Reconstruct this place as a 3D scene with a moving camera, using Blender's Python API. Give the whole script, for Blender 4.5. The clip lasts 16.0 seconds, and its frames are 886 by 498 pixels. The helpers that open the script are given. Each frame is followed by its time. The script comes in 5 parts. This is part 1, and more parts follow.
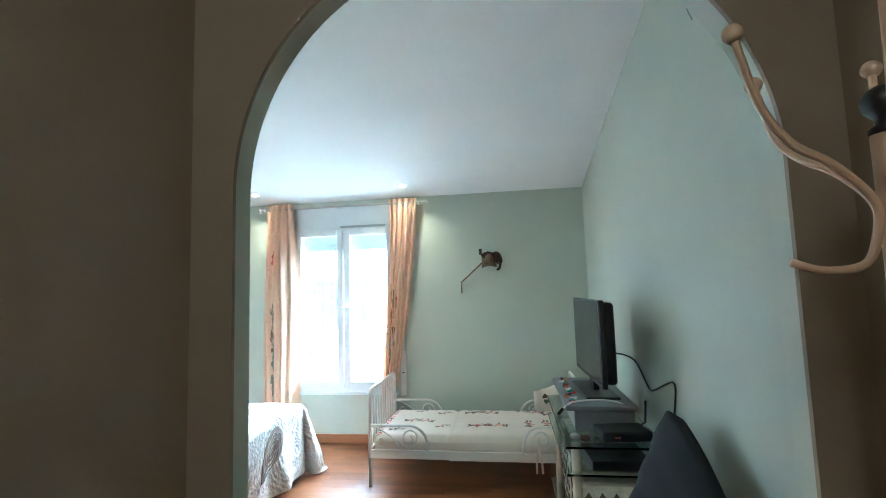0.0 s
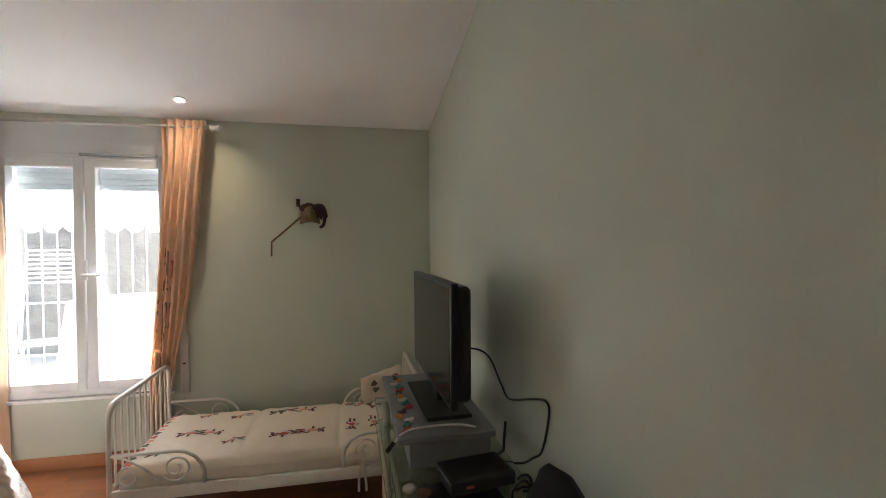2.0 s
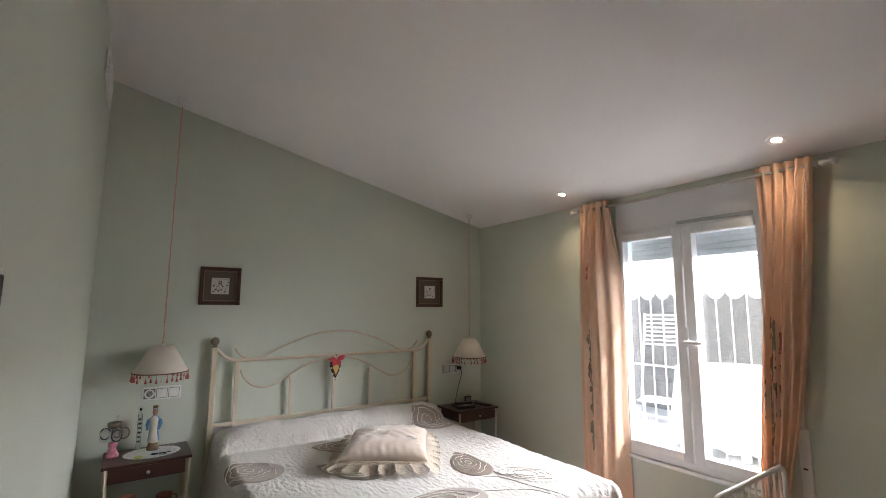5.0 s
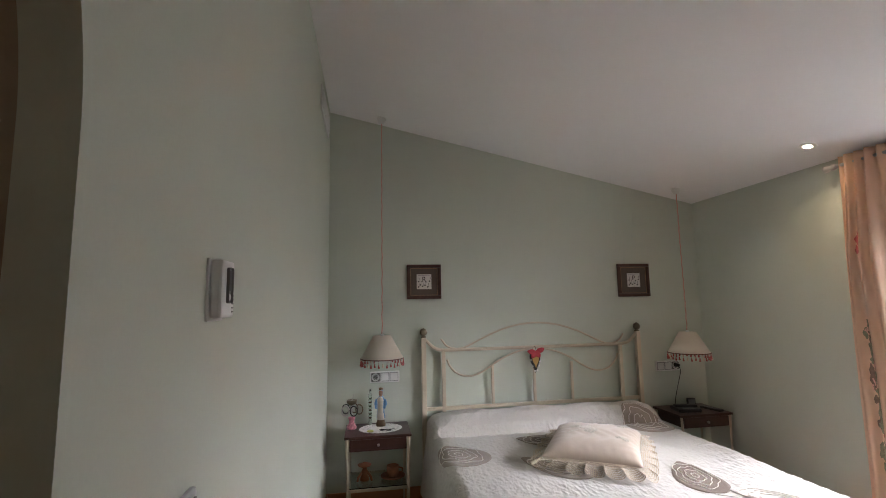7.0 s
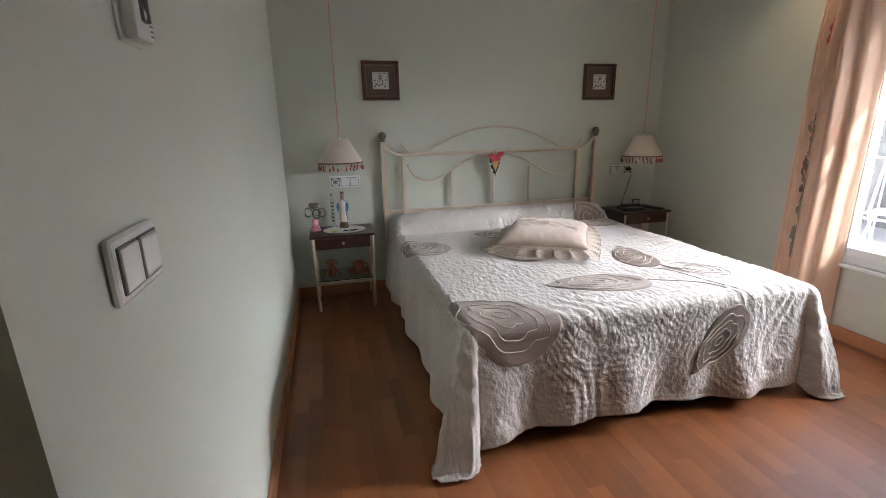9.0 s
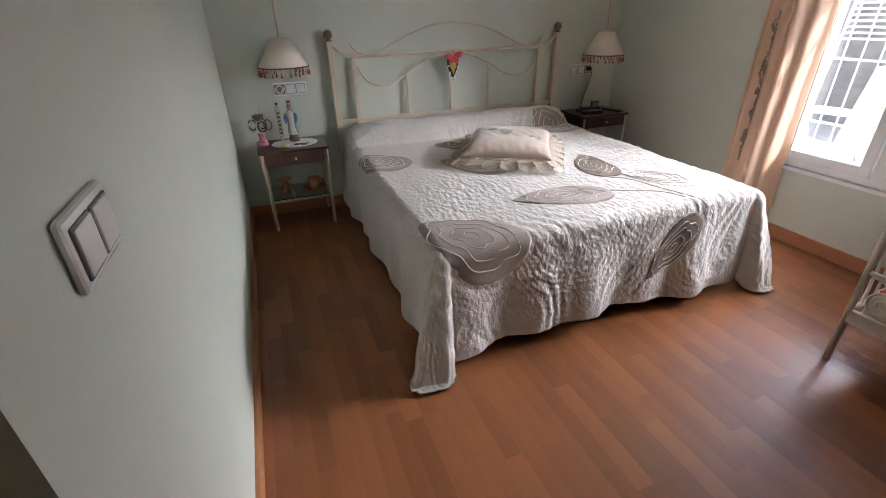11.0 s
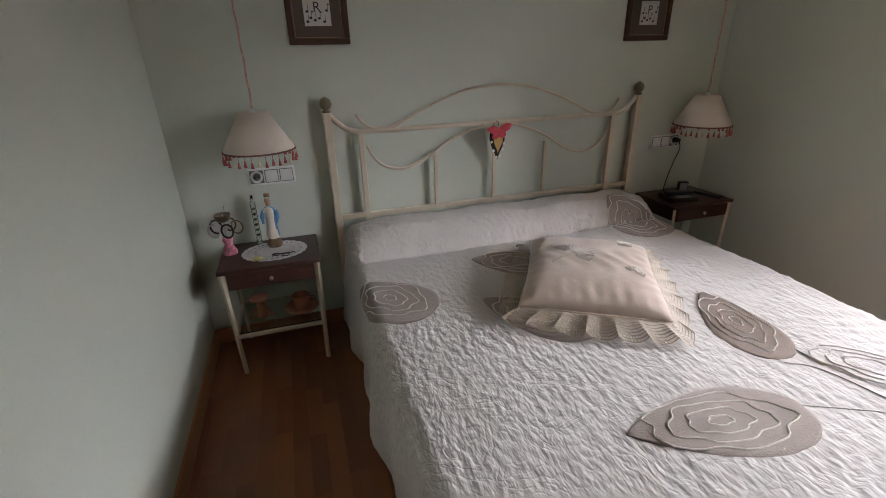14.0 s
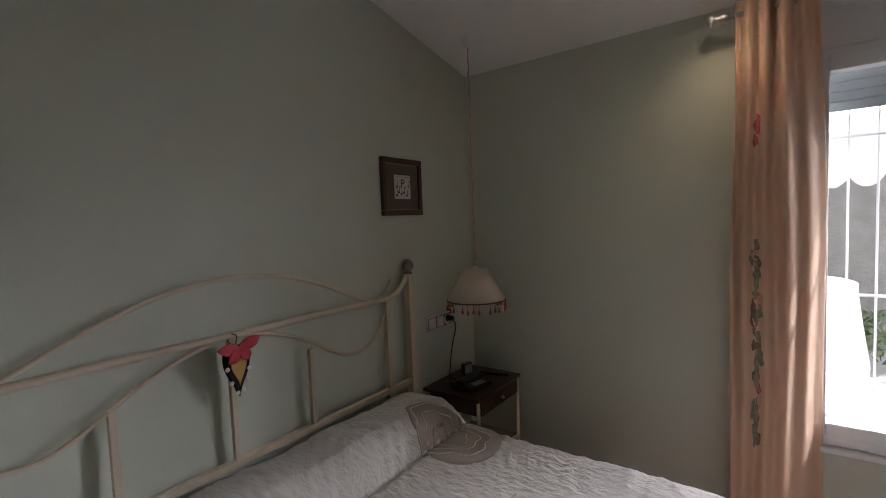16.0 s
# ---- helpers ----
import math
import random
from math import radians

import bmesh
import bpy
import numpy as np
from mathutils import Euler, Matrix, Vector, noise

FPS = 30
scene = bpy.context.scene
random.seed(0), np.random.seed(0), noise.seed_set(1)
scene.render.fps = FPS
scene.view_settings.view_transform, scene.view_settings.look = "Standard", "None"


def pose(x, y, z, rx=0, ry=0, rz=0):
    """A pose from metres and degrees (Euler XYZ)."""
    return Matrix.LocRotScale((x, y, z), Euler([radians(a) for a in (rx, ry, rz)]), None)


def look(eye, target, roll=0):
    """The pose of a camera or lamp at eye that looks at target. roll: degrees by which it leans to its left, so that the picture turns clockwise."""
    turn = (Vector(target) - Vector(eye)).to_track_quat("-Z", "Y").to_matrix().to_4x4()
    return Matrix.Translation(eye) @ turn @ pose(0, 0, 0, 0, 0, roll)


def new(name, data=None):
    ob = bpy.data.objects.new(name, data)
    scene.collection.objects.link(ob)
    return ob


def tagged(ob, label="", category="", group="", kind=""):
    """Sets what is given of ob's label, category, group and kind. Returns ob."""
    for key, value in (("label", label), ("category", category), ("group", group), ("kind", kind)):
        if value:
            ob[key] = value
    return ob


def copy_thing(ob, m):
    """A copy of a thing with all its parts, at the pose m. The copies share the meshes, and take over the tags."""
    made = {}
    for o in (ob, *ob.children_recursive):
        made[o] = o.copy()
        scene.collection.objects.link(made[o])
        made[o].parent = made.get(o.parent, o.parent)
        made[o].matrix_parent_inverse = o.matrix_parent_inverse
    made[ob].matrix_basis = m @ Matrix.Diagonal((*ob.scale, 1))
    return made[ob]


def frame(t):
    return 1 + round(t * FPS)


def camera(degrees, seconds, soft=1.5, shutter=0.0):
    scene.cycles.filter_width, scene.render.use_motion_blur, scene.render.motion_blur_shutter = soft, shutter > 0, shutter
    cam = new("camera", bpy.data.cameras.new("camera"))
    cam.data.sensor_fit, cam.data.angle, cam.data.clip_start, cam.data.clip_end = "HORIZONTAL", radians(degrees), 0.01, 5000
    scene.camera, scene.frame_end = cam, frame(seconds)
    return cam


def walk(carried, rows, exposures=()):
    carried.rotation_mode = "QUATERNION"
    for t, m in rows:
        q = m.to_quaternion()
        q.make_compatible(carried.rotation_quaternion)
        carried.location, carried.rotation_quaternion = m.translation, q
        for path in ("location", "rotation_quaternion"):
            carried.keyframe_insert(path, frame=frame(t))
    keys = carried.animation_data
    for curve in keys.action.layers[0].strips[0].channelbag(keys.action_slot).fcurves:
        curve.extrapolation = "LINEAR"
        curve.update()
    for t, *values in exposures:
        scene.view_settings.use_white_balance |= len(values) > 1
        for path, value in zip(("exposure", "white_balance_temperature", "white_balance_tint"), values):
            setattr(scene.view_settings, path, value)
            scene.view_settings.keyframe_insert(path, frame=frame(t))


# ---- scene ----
cam = camera(89.0, 16.0, soft=0.95)
# seconds, place in metres, turn in degrees
PATH = [
    (0.0, -0.254, 0.457, 1.428, 95.14, 1.75, 8.22),
    (0.5, -0.281, 0.584, 1.443, 92.44, 0.58, -5.76),
    (1.0, -0.315, 0.799, 1.470, 89.60, 0.10, -11.83),
    (1.5, -0.242, 1.064, 1.471, 88.27, 0.39, -13.61),
    (2.0, -0.158, 1.305, 1.499, 88.84, 0.36, -11.96),
    (2.5, -0.174, 1.426, 1.513, 89.65, 0.39, -10.28),
    (3.0, -0.192, 1.596, 1.532, 90.92, 0.55, -9.59),
    (3.5, -0.200, 1.798, 1.551, 93.12, 0.36, -3.16),
    (4.0, -0.155, 1.811, 1.519, 95.54, -1.02, 17.77),
    (4.5, -0.305, 1.715, 1.465, 97.18, -0.90, 36.81),
    (5.0, -0.290, 1.687, 1.505, 97.27, -0.26, 55.42),
    (7.5, -0.391, 1.790, 1.452, 95.54, 1.19, 81.99),
    (8.0, -0.412, 1.794, 1.367, 89.92, 1.36, 80.79),
    (8.5, -0.417, 1.796, 1.323, 82.43, 1.45, 78.61),
    (9.0, -0.410, 1.768, 1.312, 74.74, 1.21, 75.34),
    (9.5, -0.399, 1.770, 1.307, 68.31, 1.11, 72.91),
    (12.0, -0.677, 1.696, 1.409, 62.19, 1.80, 67.48),
    (12.5, -0.819, 1.775, 1.406, 63.21, 1.76, 66.72),
    (13.0, -1.052, 1.926, 1.475, 63.73, 1.51, 66.80),
    (13.5, -1.301, 1.974, 1.478, 65.02, 1.07, 69.97),
    (14.0, -1.595, 2.055, 1.466, 66.38, 1.25, 71.98),
    (14.5, -1.868, 2.195, 1.515, 68.82, 1.63, 72.42),
    (15.0, -2.093, 2.251, 1.495, 74.88, 2.02, 68.44),
    (15.5, -2.263, 2.264, 1.466, 82.21, 2.47, 53.33),
    (16.0, -2.465, 2.337, 1.464, 86.44, 2.24, 36.21),
]
EXPOSURES = [(0.0, 2.65, 4480, -9), (0.6, 2.4, 5050, -3), (1.5, 1.82, 6000, 9), (3.0, 1.55, 6150, 12), (4.5, 1.22, 6000, 13), (8.0, 1.18, 5950, 16), (9.0, 1.15, 5900, 16), (12.5, 1.0, 5900, 17), (14.0, 0.75, 5950, 17), (14.5, 0.78, 6150, 19), (15.0, 0.88, 6300, 21), (15.5, 0.72, 6300, 21), (16.0, 0.15, 5950, 18)]
walk(cam, [(t, pose(x, y, z, rx, ry, rz)) for t, x, y, z, rx, ry, rz in PATH], EXPOSURES)

# ---- light ----
world = bpy.data.worlds.new("sky")
scene.world = world
world.use_nodes = True
sky = world.node_tree.nodes.new("ShaderNodeTexSky")
sky.sky_type = "NISHITA"
sky.sun_disc = False
sky.sun_elevation, sky.sun_rotation = radians(46), radians(64)
world.node_tree.links.new(sky.outputs[0], world.node_tree.nodes["Background"].inputs[0])
world.node_tree.nodes["Background"].inputs[1].default_value = 0.12

sun = new("sun", bpy.data.lights.new("sun", "SUN"))
sun.data.energy, sun.data.angle, sun.data.color = 5.0, radians(0.6), (1.0, 0.95, 0.87)
sun.matrix_world = look((0, 0, 0), (-0.62, -0.30, -0.72))

# sky light that falls in over the patio wall
day = new("sky_light", bpy.data.lights.new("sky_light", "AREA"))
day.data.shape, day.data.size, day.data.size_y = "RECTANGLE", 13.0, 5.5
day.data.energy, day.data.color = 6700.0, (1.0, 0.985, 0.96)
day.matrix_world = look((1.0, 13.7, 5.1), (-1.86, 4.7, 1.55))

for sx in (-2.64, -1.185):
    spot = new("downlight_beam", bpy.data.lights.new("downlight_beam", "SPOT"))
    spot.data.energy, spot.data.color = 3.6, (1.0, 0.70, 0.40)
    spot.data.spot_size, spot.data.spot_blend, spot.data.shadow_soft_size = radians(125), 1.0, 0.03
    spot.matrix_world = look((sx, 4.45, 2.355), (sx, 4.50, 0.0))

hall = new("corridor_lamp", bpy.data.lights.new("corridor_lamp", "POINT"))
hall.data.energy, hall.data.color, hall.data.shadow_soft_size = 2.1, (1.0, 0.80, 0.58), 0.10
hall.location = (-0.45, -0.35, 2.42)
# ---- materials ----
def shade(name, color, rough=0.6, metal=0.0, vary=0.12, scale=6.0, bump=0.1, grain=60.0, stretch=(1, 1, 1), island=0.0, single=0.0, sheen=0.0, coat=0.0, depth=0.004):
    """A surface with broad blotches, fine grain and relief, in metres."""
    m = bpy.data.materials.new(name)
    m.use_nodes = True
    nt = m.node_tree
    b = nt.nodes["Principled BSDF"]
    b.inputs["Roughness"].default_value, b.inputs["Metallic"].default_value = rough, metal
    b.inputs["Coat Weight"].default_value = coat
    b.inputs["Sheen Weight"].default_value = sheen
    tc = nt.nodes.new("ShaderNodeTexCoord")
    mp = nt.nodes.new("ShaderNodeMapping")
    mp.inputs["Scale"].default_value = stretch
    nt.links.new(tc.outputs["Object"], mp.inputs[0])
    big = nt.nodes.new("ShaderNodeTexNoise")
    big.inputs["Scale"].default_value, big.inputs["Detail"].default_value = scale, 4
    fine = nt.nodes.new("ShaderNodeTexNoise")
    fine.inputs["Scale"].default_value, fine.inputs["Detail"].default_value = grain, 3
    for n in (big, fine):
        nt.links.new(mp.outputs[0], n.inputs["Vector"])
    add = nt.nodes.new("ShaderNodeMath")
    add.operation = "MULTIPLY_ADD"
    add.inputs[1].default_value = 0.45
    nt.links.new(fine.outputs["Fac"], add.inputs[0])
    nt.links.new(big.outputs["Fac"], add.inputs[2])
    last = add.outputs[0]
    if island or single:
        geo = nt.nodes.new("ShaderNodeNewGeometry" if island else "ShaderNodeObjectInfo")
        two = nt.nodes.new("ShaderNodeMath")
        two.operation = "MULTIPLY_ADD"
        two.inputs[1].default_value = island or single
        nt.links.new(geo.outputs["Random Per Island" if island else "Random"], two.inputs[0])
        nt.links.new(last, two.inputs[2])
        last = two.outputs[0]
    span = nt.nodes.new("ShaderNodeMapRange")
    span.inputs[1].default_value, span.inputs[2].default_value = 0.35, 1.1 + (island or single)
    nt.links.new(last, span.inputs[0])
    mix = nt.nodes.new("ShaderNodeMix")
    mix.data_type = "RGBA"
    mix.inputs[6].default_value = [max(0, c * (1 - vary)) for c in color] + [1]
    mix.inputs[7].default_value = [min(1, c * (1 + vary)) for c in color] + [1]
    nt.links.new(span.outputs[0], mix.inputs[0])
    nt.links.new(mix.outputs[2], b.inputs["Base Color"])
    if bump:
        bp = nt.nodes.new("ShaderNodeBump")
        bp.inputs["Strength"].default_value, bp.inputs["Distance"].default_value = bump, depth
        nt.links.new(fine.outputs["Fac"], bp.inputs["Height"])
        nt.links.new(bp.outputs[0], b.inputs["Normal"])
    return m


def glow(name, color, strength):
    m = bpy.data.materials.new(name)
    m.use_nodes = True
    b = m.node_tree.nodes["Principled BSDF"]
    b.inputs["Emission Color"].default_value = (*color, 1)
    b.inputs["Emission Strength"].default_value = strength
    return m


def glassy(name, tint=(1, 1, 1), rough=0.0):
    m = bpy.data.materials.new(name)
    m.use_nodes = True
    b = m.node_tree.nodes["Principled BSDF"]
    b.inputs["Base Color"].default_value = (*tint, 1)
    b.inputs["Transmission Weight"].default_value = 1
    b.inputs["Roughness"].default_value, b.inputs["IOR"].default_value = rough, 1.45
    return m


M_SAGE = shade("sage_wall_paint", (0.575, 0.605, 0.515), 0.62, vary=0.05, scale=1.6, bump=0.10, grain=130, depth=0.002)
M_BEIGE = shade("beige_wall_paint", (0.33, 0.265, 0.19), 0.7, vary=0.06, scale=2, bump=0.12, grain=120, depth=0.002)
M_CEIL = shade("white_ceiling_paint", (0.90, 0.89, 0.88), 0.75, vary=0.03, scale=1.2, bump=0.06, grain=120, depth=0.002)
M_PVC = shade("white_window_plastic", (0.80, 0.81, 0.82), 0.32, vary=0.03, bump=0.02)
M_SLAT = shade("grey_shutter_slats", (0.42, 0.45, 0.46), 0.5, vary=0.08, bump=0.03)
M_OUT = shade("white_patio_render", (0.86, 0.85, 0.82), 0.85, vary=0.05, scale=2, bump=0.3, grain=40)
M_TILE = shade("pale_patio_paving", (0.66, 0.63, 0.58), 0.8, vary=0.1, scale=3, bump=0.2)
M_BOARD = shade("orange_wood_skirting", (0.44, 0.19, 0.08), 0.4, vary=0.22, scale=3, bump=0.05, grain=70, stretch=(0.3, 0.3, 3))
M_FLOOR = shade("warm_laminate_floor", (0.255, 0.094, 0.035), 0.30, vary=0.42, scale=4, bump=0.05, grain=55, stretch=(0.35, 4, 1), island=0.9, coat=0.05, depth=0.001)
M_STAVE = shade("warm_laminate_stave", (0.255, 0.094, 0.035), 0.30, vary=0.42, scale=4, bump=0.05, grain=55, stretch=(0.35, 4, 1), single=0.9, coat=0.05, depth=0.001)
M_SUB = shade("dark_floor_joint", (0.08, 0.035, 0.018), 0.6, bump=0.05)
M_GLASS = glassy("clear_glass")
M_METAL = shade("brushed_steel", (0.55, 0.53, 0.50), 0.35, 1.0, bump=0.03)
M_LAMP = glow("warm_lamp_glow", (1.0, 0.80, 0.55), 60.0)


# ---- shape helpers ----
def thing(name, m, label, category, group="", kind=""):
    ob = new(name)
    ob.empty_display_size = 0.1
    ob.matrix_world = m
    return tagged(ob, label, category, group, kind)


def part(name, bm, material, parent=None, label="", smooth=False):
    me = bpy.data.meshes.new(name)
    bmesh.ops.recalc_face_normals(bm, faces=bm.faces)
    bm.to_mesh(me)
    bm.free()
    me.materials.append(material)
    if smooth:
        me.shade_smooth()
    ob = new(name, me)
    ob.parent = parent
    return tagged(ob, label)


def box(lo, hi, bevel=0.0, bm=None, m=None, seg=2):
    own = bmesh.new()
    bmesh.ops.create_cube(own, size=1)
    c = [(a + b) / 2 for a, b in zip(lo, hi)]
    for v in own.verts:
        v.co = Vector([c[i] + v.co[i] * (hi[i] - lo[i]) for i in range(3)])
    if bevel:
        bmesh.ops.bevel(own, geom=own.edges[:], offset=bevel, segments=seg, affect="EDGES", profile=0.6)
    if m is not None:
        bmesh.ops.transform(own, matrix=m, verts=own.verts)
    return join(bm, own)


def join(bm, own):
    if bm is None:
        return own
    me = bpy.data.meshes.new("tmp")
    own.to_mesh(me)
    own.free()
    bm.from_mesh(me)
    bpy.data.meshes.remove(me)
    return bm


def tube(points, radius, n=10, bm=None, closed=False, flat=1.0):
    """A round bar swept along points; radius a number or one a point."""
    pts = [Vector(p) for p in points]
    rad = radius if isinstance(radius, (list, tuple)) else [radius] * len(pts)
    own = bmesh.new()
    rings = []
    ref = None
    for i, p in enumerate(pts):
        a = pts[i - 1] if i else (pts[-1] if closed else p)
        b = pts[i + 1] if i + 1 < len(pts) else (pts[0] if closed else p)
        d = (b - a).normalized()
        if ref is None:
            ref = Vector((0, 0, 1)) if abs(d.z) < 0.9 else Vector((1, 0, 0))
        u = (ref - d * ref.dot(d)).normalized()
        ref = u
        w = d.cross(u)
        rings.append([own.verts.new(p + (u * math.cos(k * 2 * math.pi / n) + w * math.sin(k * 2 * math.pi / n) * flat) * rad[i]) for k in range(n)])
    for i in range(len(rings) - (0 if closed else 1)):
        r0, r1 = rings[i], rings[(i + 1) % len(rings)]
        for k in range(n):
            own.faces.new((r0[k], r0[(k + 1) % n], r1[(k + 1) % n], r1[k]))
    if not closed:
        own.faces.new(rings[0][::-1])
        own.faces.new(rings[-1])
    return join(bm, own)


def lathe(profile, n=24, bm=None, m=None):
    """Turn (radius, z) pairs round the z axis."""
    own = bmesh.new()
    rings = [[own.verts.new((r * math.cos(k * 2 * math.pi / n), r * math.sin(k * 2 * math.pi / n), z)) for k in range(n)] for r, z in profile]
    for r0, r1 in zip(rings, rings[1:]):
        for k in range(n):
            own.faces.new((r0[k], r0[(k + 1) % n], r1[(k + 1) % n], r1[k]))
    for ring, flip in ((rings[0], True), (rings[-1], False)):
        if (ring[0].co - ring[n // 2].co).length > 1e-4:
            own.faces.new(ring[::-1] if flip else ring)
    bmesh.ops.remove_doubles(own, verts=own.verts, dist=1e-5)
    if m is not None:
        bmesh.ops.transform(own, matrix=m, verts=own.verts)
    return join(bm, own)


def ball(c, r, bm=None, squash=(1, 1, 1), u=14, v=9):
    own = bmesh.new()
    bmesh.ops.create_uvsphere(own, u_segments=u, v_segments=v, radius=r)
    for p in own.verts:
        p.co = Vector([c[i] + p.co[i] * squash[i] for i in range(3)])
    return join(bm, own)


def spline(points, n=8):
    """A smooth line through points (Catmull-Rom)."""
    p = [Vector(q) for q in points]
    p = [2 * p[0] - p[1]] + p + [2 * p[-1] - p[-2]]
    out = []
    for i in range(1, len(p) - 2):
        for k in range(n):
            t = k / n
            out.append(0.5 * (2 * p[i] + (p[i + 1] - p[i - 1]) * t + (2 * p[i - 1] - 5 * p[i] + 4 * p[i + 1] - p[i + 2]) * t * t + (3 * p[i] - p[i - 1] - 3 * p[i + 1] + p[i + 2]) * t ** 3))
    return out + [p[-2]]


def grid(f, nu, nv, bm=None, thick=0.0):
    """A sheet from f(u, v), u and v from 0 to 1."""
    own = bmesh.new()
    vs = [[own.verts.new(f(i / nu, j / nv)) for j in range(nv + 1)] for i in range(nu + 1)]
    for i in range(nu):
        for j in range(nv):
            own.faces.new((vs[i][j], vs[i + 1][j], vs[i + 1][j + 1], vs[i][j + 1]))
    if thick:
        bmesh.ops.recalc_face_normals(own, faces=own.faces)
        bmesh.ops.solidify(own, geom=own.faces[:], thickness=thick)
    return join(bm, own)


def prism(outline, y0, y1, bm=None):
    """An outline of (x, z) pairs drawn out from y0 to y1."""
    own = bmesh.new()
    a = [own.verts.new((x, y0, z)) for x, z in outline]
    b = [own.verts.new((x, y1, z)) for x, z in outline]
    own.faces.new(a[::-1])
    own.faces.new(b)
    for i in range(len(a)):
        j = (i + 1) % len(a)
        own.faces.new((a[i], a[j], b[j], b[i]))
    return join(bm, own)


AT0 = Matrix.Identity(4)
# ---- the setting ----
XL, XR, YA, YN, YW = -4.0, 0.46, 1.477, 1.405, 4.72
CX0, CX1 = -0.98, 0.405


def roof(y):
    return 2.338 + 0.2167 * (YW - y)


def setting(name, bm, material, label, category="wall"):
    return tagged(part(name, bm, material), label, category, kind="structure")


# window wall with its opening, from sill height to the ceiling
WX0, WX1, WZ0, WZ1 = -2.355, -1.345, 0.475, 2.29
bm = box((XL - 0.2, YW, -0.05), (WX0, YW + 0.14, 2.75))
box((WX1, YW, -0.05), (XR + 0.2, YW + 0.14, 2.75), bm=bm)
box((WX0, YW, -0.05), (WX1, YW + 0.14, WZ0), bm=bm)
box((WX0, YW, WZ1), (WX1, YW + 0.14, 2.75), bm=bm)
setting("wall_window", bm, M_SAGE, "sage green painted wall around the double window")
setting("wall_bed", box((XL - 0.2, YA - 0.14, -0.05), (XL, YW, 3.4)), M_SAGE, "sage green painted wall behind the bed's headboard")
setting("wall_television", box((XR, YN, -0.05), (XR + 0.2, YW, 3.4)), M_SAGE, "sage green painted wall beside the television")


def arch_wall(y0, y1):
    """The wall with the round-topped opening."""
    cx, r, zc = -0.29, 0.585, 1.665
    own = bmesh.new()
    arc = [(cx - r * math.cos(a), zc + r * math.sin(a)) for a in [i * math.pi / 110 for i in range(111)]]
    hole = [(cx - r, -0.05)] + arc + [(cx + r, -0.05)]
    top = 3.4
    for y in (y0, y1):
        inner = [own.verts.new((x, y, z)) for x, z in hole]
        outer = [own.verts.new((XL if i == 0 else (XR if i == len(hole) - 1 else x), y, z if i in (0, len(hole) - 1) else top)) for i, (x, z) in enumerate(hole)]
        lt, rt = own.verts.new((XL, y, top)), own.verts.new((XR, y, top))
        n = len(hole)
        own.faces.new((outer[0], inner[0], inner[1], outer[1], lt))
        own.faces.new((inner[n - 1], outer[n - 1], rt, outer[n - 2], inner[n - 2]))
        for i in range(1, n - 2):
            own.faces.new((inner[i], inner[i + 1], outer[i + 1], outer[i]))
        if y == y0:
            first = inner
        else:
            for i in range(n - 1):
                own.faces.new((first[i], first[i + 1], inner[i + 1], inner[i]))
    return own


setting("wall_arch", arch_wall(YN + 0.012, YA), M_SAGE, "sage green wall with a round-topped arched opening")
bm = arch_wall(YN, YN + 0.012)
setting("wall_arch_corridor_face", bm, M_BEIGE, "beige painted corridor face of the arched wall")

bm = bmesh.new()
vs = [bm.verts.new(p) for p in ((XL - 0.1, YN - 0.05, roof(YN - 0.05)), (XR + 0.1, YN - 0.05, roof(YN - 0.05)), (XR + 0.1, YW + 0.1, roof(YW + 0.1)), (XL - 0.1, YW + 0.1, roof(YW + 0.1)))]
up = [bm.verts.new(v.co + Vector((0, 0, 0.15))) for v in vs]
bm.faces.new(vs[::-1])
bm.faces.new(up)
for i in range(4):
    bm.faces.new((vs[i], vs[(i + 1) % 4], up[(i + 1) % 4], up[i]))
setting("ceiling", bm, M_CEIL, "smooth white ceiling sloping down to the window wall", "ceiling")

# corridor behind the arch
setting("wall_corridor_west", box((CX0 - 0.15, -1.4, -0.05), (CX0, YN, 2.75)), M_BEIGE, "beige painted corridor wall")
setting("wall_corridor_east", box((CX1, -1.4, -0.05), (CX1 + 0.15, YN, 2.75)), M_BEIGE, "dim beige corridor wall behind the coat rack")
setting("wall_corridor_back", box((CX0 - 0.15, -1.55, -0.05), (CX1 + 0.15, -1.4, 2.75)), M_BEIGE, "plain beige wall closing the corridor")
setting("ceiling_corridor", box((CX0 - 0.15, -1.55, 2.6), (CX1 + 0.15, YN, 2.75)), M_CEIL, "white corridor ceiling", "ceiling")
bm = lathe([(0.0, 2.6), (0.11, 2.598), (0.12, 2.57), (0.09, 2.53), (0.0, 2.515)], 24, m=Matrix.Translation((-0.45, -0.35, 0)))
hl = thing("ceiling_light", AT0, "small opal glass corridor ceiling light", "ceiling light")
part("shade", bm, glow("opal_glow", (1.0, 0.82, 0.6), 1.2), hl, smooth=True)

# skirting boards
BH, BT = 0.085, 0.016
for nm, lo, hi in (("window", (XL + BT, YW - BT, 0.0), (XR, YW, BH)), ("bed", (XL, YA, 0.0), (XL + BT, YW, BH)),
                   ("arch", (XL + BT, YA, 0.0), (-0.885, YA + BT, BH)), ("television", (XR - BT, YA, 0.0), (XR, YW - BT, BH))):
    setting("baseboard_" + nm, box(lo, hi, 0.004), M_BOARD, "orange-brown wooden skirting board", "baseboard")

